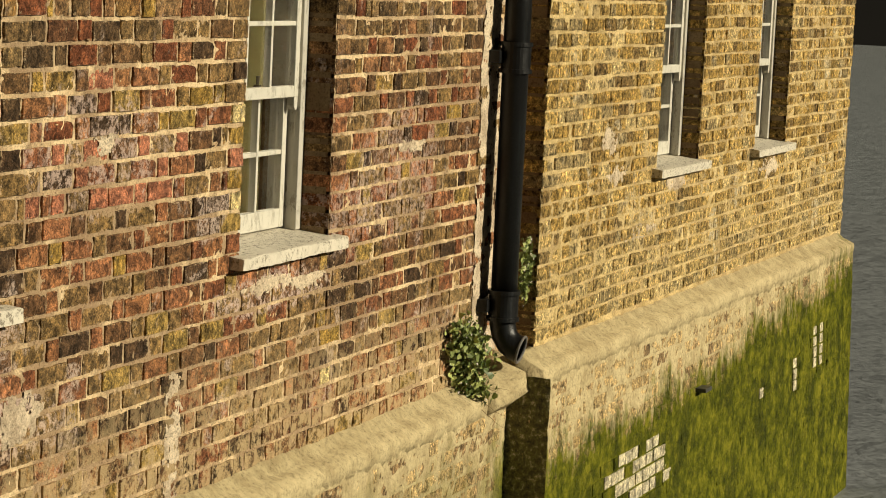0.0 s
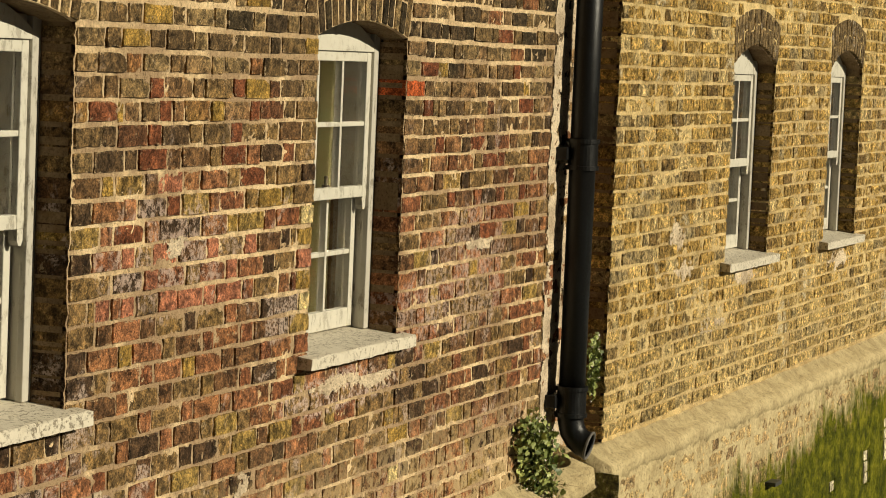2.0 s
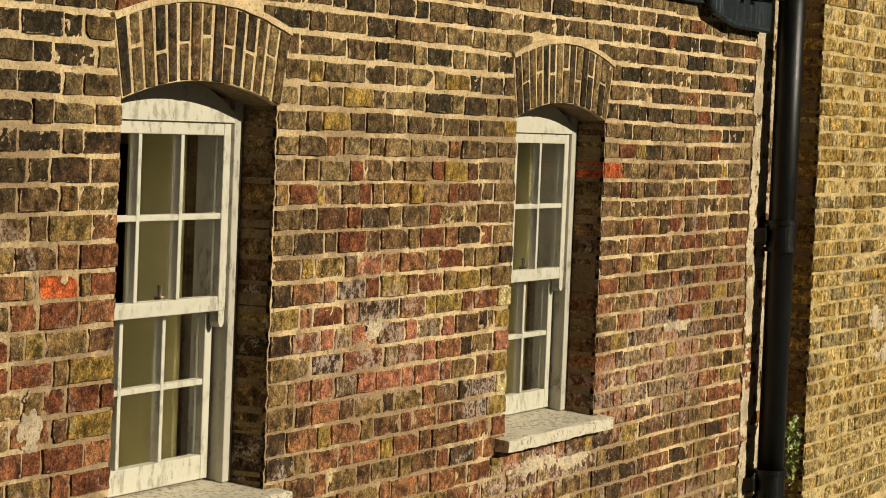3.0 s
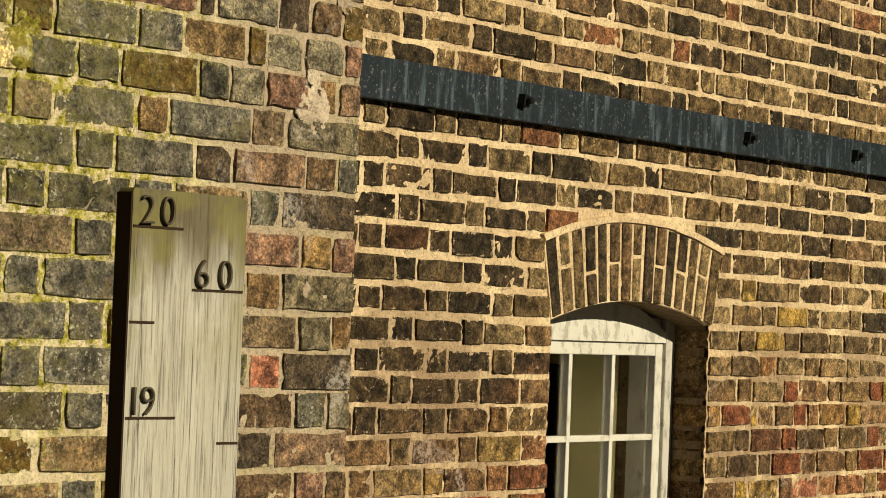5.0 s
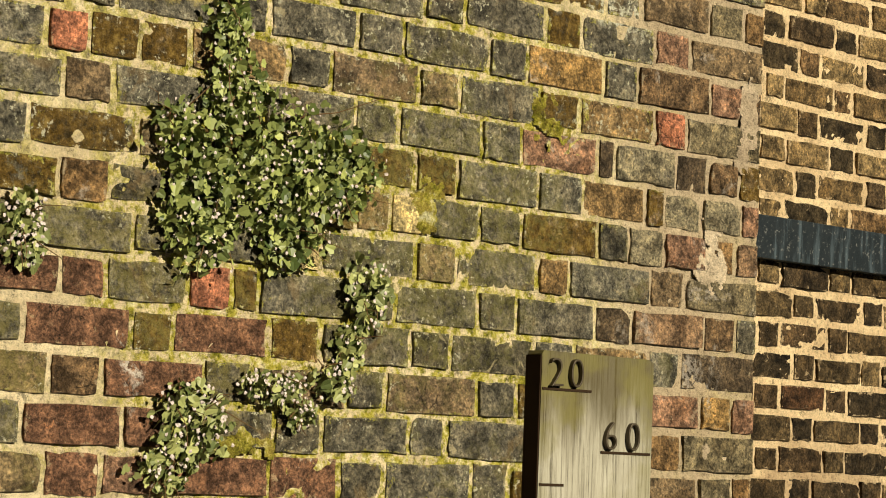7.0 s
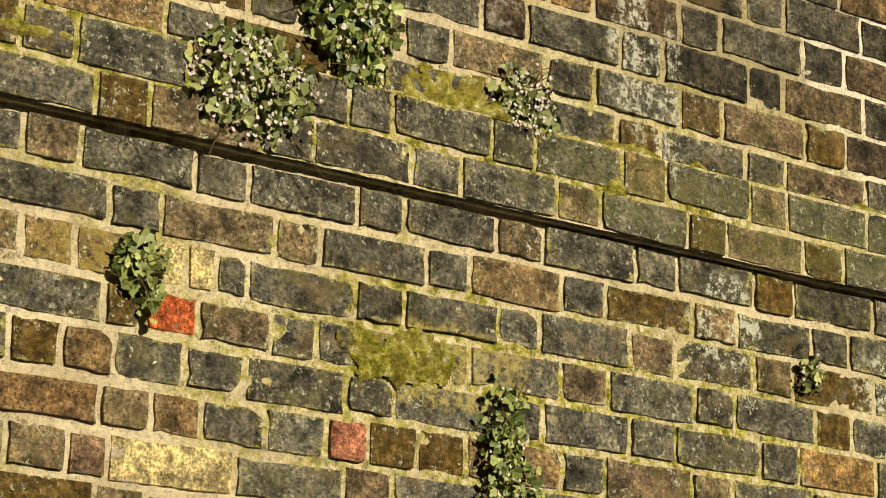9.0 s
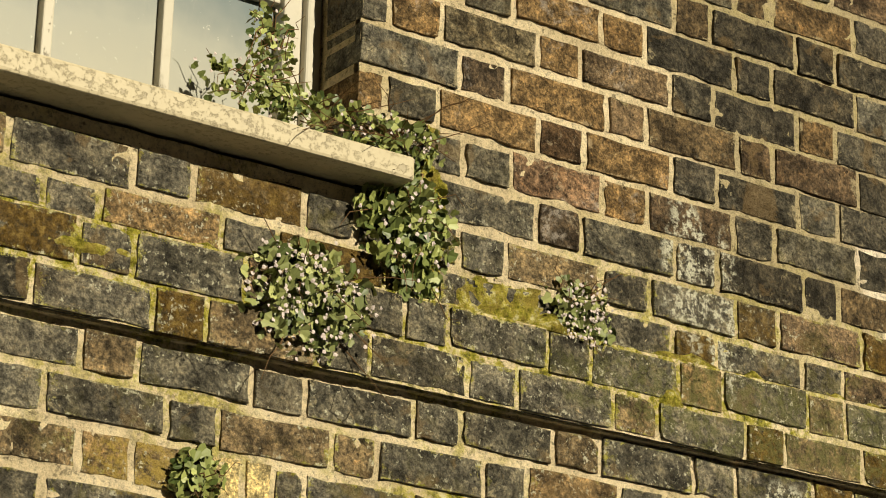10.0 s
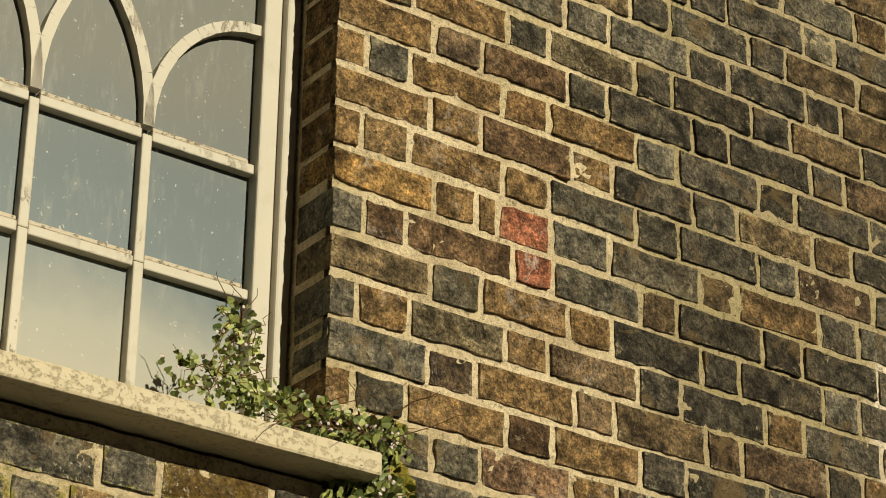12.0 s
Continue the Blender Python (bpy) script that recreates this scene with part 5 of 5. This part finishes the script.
lay(WALL_A, A_LEFT, A_RIGHT, Z_A, holes(WIN_A, SILL_Z - 0.05, SPRING), 0.295, 0.0125, 0.0075, M_RED, (4.9, 7.0, 2.6, 4.2),
    [(9.377, 1.682, M_GOLD, 0.105), (9.485, 1.613, M_GOLD, 0.22), (9.448, 1.463, M_CREAM, 0.11), (9.534, 2.967, M_ORANGE, 0.19), (9.665, 2.89, M_RUST, 0.1), (5.653, 2.66, M_ORANGE, 0.19), (5.657, 2.58, M_RUST, 0.19), (5.338, 2.51, M_RUST, 0.2),
     (6.971, 2.889, M_RUST, 0.19), (7.389, 2.889, M_RUST, 0.09), (5.784, 2.357, M_RUST, 0.16), (8.5, 2.42, M_GOLD, 0.12), (8.5, 2.27, M_GOLD, 0.12), (8.5, 2.5, M_CREAM, 0.1), (8.5, 2.35, M_PINK, 0.12), (8.52, 2.19, M_CREAM, 0.1),
     (5.806, 2.43, M_GOLD, 0.2), (5.81, 2.28, M_GOLD, 0.2), (7.442, 2.65, M_PINK, 0.18), (7.42, 2.44, M_PINK, 0.18), (7.442, 2.275, M_PINK, 0.14), (7.012, 2.294, M_PINK, 0.1)], 21, 14,
    regions=((6.9, 8.5, 2.5, 3.05, M_RUST, 0.14), (9.5, 10.9, 2.3, 3.2, M_RUST, 0.1), (6.95, 8.3, 2.2, 2.65, M_PINK, 0.14), (5.0, 5.92, 2.1, 2.7, M_RUST, 0.25), (6.8, 11.0, 2.0, 3.3, M_GOLD, 0.04)),
    bed=lambda x, z: 0.0175 if z > 2.95 else 0.012, phase=(5.543, 5.40))


def c_cut(lo, hi):
    mid = (lo + hi) / 2
    if mid < C_SILL - 0.08 or mid > C_PEAK:
        return []
    if mid < C_SPRING:
        return [(C_WIN[0], C_WIN[1], True)]
    w = ch * max(0.0, 1 - (mid - C_SPRING) / (C_PEAK - C_SPRING)) ** 0.625
    return [(cx - w, cx + w, True)] if w > 0.05 else []


mixed = ((1.2, 1.7, 1.0, 4.25, M_QUOIN, 0.9), (0.85, 1.2, 3.3, 4.1, M_QUOIN, 0.35), (-1.0, -0.15, 3.2, 3.7, M_FADED, 0.6), (-1.0, -0.15, 3.2, 3.95, M_QUOIN, 0.3), (-0.2, 0.35, 2.9, 3.45, M_FADED, 0.3), (-0.2, 0.35, 2.9, 3.45, M_QUOIN, 0.4))
lay(WALL_C, C_LEFT, C_RIGHT, Z_C, c_cut, 0.335, 0.011, 0.0068, M_BLUE, (-0.9, 1.7, 3.45, 4.5),
    [(-0.61, 4.064, M_ORANGE, 0.105), (-0.595, 3.803, M_CREAM, 0.25), (-0.237, 3.884, M_PINK, 0.09), (1.34, 3.04, M_PINK, 0.1), (0.131, 3.367, M_FADED, 0.22), (0.099, 3.463, M_PINK, 0.1), (0.144, 3.103, M_FADED, 0.22),
     (1.243, 3.8, M_GREY, 0.19), (1.36, 3.72, M_GREY, 0.11), (1.49, 3.727, M_GREY, 0.13), (1.252, 3.631, M_GREY, 0.11), (-0.62, 4.15, M_CREAM, 0.065), (-0.555, 4.15, M_CREAM, 0.06), (0.579, 3.64, M_CREAM, 0.1), (0.298, 3.545, M_CREAM, 0.12),
     (1.317, 3.9, M_PINK, 0.1), (1.152, 3.721, M_BROWN, 0.19), (0.978, 3.548, M_BROWN, 0.09), (-0.592, 3.888, M_BROWN, 0.1), (-0.769, 3.98, M_BROWN, 0.1)], 23, 16, True, mixed,
    bed=lambda x, z: 0.0165 if x < 0.1 else 0.013, phase=(0.482, 0.32))
lay(WALL_C, C_LEFT, C_RIGHT, Z_U, c_cut, 0.35, 0.0125, 0.0065, M_BLUE, (-0.38, 0.6, 4.55, 5.6),
    [(0.095, 5.418, M_PINK, 0.14), (0.116, 5.322, M_PINK, 0.1), (-0.36, 4.95, M_BROWN, 0.16)], 24, 16, True,
    ((-0.4, 0.35, 4.75, 6.8, M_BROWN, 0.5), (-0.4, 0.3, 4.75, 6.8, M_QUOIN, 0.22), (1.1, 1.7, 4.5, 6.6, M_QUOIN, 0.3), (0.35, 1.7, 4.75, 6.8, M_SOOT, 0.75)),
    bed=lambda x, z: 0.017 if x < 0.3 else 0.0115, phase=(-0.075, -0.255))
# the string course stands proud, with moss on its top
course = new("string_course")
course.parent = WALL_C
course.location = (0, -0.03, 0)
part("mortar_bed", boxed(C_LEFT, C_RIGHT, 0.02, 0.06, 4.376, 4.55), M_MORT_C, course)
skin(course, C_LEFT, C_RIGHT, 4.378, 4.553, 0.0105, lambda x, z: False, M_MORT_C, 0.006, 0.006, 12)
lay(course, C_LEFT, C_RIGHT, Z_S, lambda lo, hi: [], 0.335, 0.0105, 0.005, M_BLUE, (-1.1, 1.4, 4.3, 4.6), [], 25, 10, True)
bm = bmesh.new()
rows = []
for k in range(161):
    x = C_LEFT + (C_RIGHT - C_LEFT) * k / 160
    q = 0.5 + 0.9 * noise.noise((x * 6, 1.0, 0.0)) + 0.5 * noise.noise((x * 21, 2.0, 0.0))
    t = max(0.02, 1.5 * q - 0.55)
    rows.append([bm.verts.new(p) for p in ((x, 0.01, 4.556 + 0.04 * t), (x, -0.012 * t, 4.556 + 0.028 * t), (x, -0.03 * min(1.0, t), 4.556 + 0.008 * t), (x, -0.03 * min(1.0, t), 4.548), (x, 0.01, 4.548))])
for a, b in zip(rows, rows[1:]):
    for k in range(4):
        bm.faces.new((a[k], b[k], b[k + 1], a[k + 1]))
part("moss_fillet", bm, M_MOSS, WALL_C, "yellow green moss along a ledge", True)

# quay courses below the ledges
for wall, x0, x1, z, out, near in ((WALL_B, 4.47, B_RIGHT - 0.1, 1.25, 0.12, (4.4, 6.0)), (WALL_A, 6.0, 11.45, 1.145, 0.12, (10.0, 11.5))):
    sub = new("plinth")
    sub.parent = wall
    lean = radians(2.0) if wall is WALL_B else 0.0
    sub.location = (0, -out - 1.15 * math.sin(lean), 0)
    sub.rotation_euler = (-lean, 0, 0)
    lay(sub, x0, x1, levels(z - 0.13, 0.0755, WATER - 0.1, z - 0.12), lambda lo, hi: [], 0.335, 0.01, 0.0055, M_QUAY, (near[0], near[1], 0.4, 1.2),
        [(5.3 + 0.13 * c + 0.04 * (r % 2) + 0.1 * r, 0.535 - 0.0755 * r, M_BARE, 0.115) for r in range(4) for c in range(10) if (c * 7 + r * 3) % 9 != 4 and c > r - 1 and not (r == 0 and c < 4)]
        + [(10.45 + 0.2 * c, 0.68 - 0.0755 * r, M_BARE, 0.11) for r in range(4) for c in range(2)] + [(9.85, 0.56 - 0.0755 * r, M_BARE, 0.11) for r in range(3)] + [(8.9, 0.5, M_BARE, 0.1)] if wall is WALL_B else [], 30, 8, True, (), True)
    part("plinth_core", boxed(x0 + 0.008, x1 - 0.01, 0.007, 0.25, WATER - 0.4, z - 0.12), M_COAT, sub)
    # worn render and slime over the courses, open where bricks lie bare
    bare = ((5.2, 6.65, 0.25, 0.585), (10.3, 10.85, 0.4, 0.73), (9.72, 9.98, 0.36, 0.6), (8.8, 9.0, 0.45, 0.54)) if wall is WALL_B else ()
    skin(sub, x0 + 0.01, x1 - 0.01, WATER - 0.1, z - 0.1, 0.018, lambda x, y: any(a < x < b and c < y < d for a, b, c, d in bare), M_COAT, 0.0, 0.0085, 41)
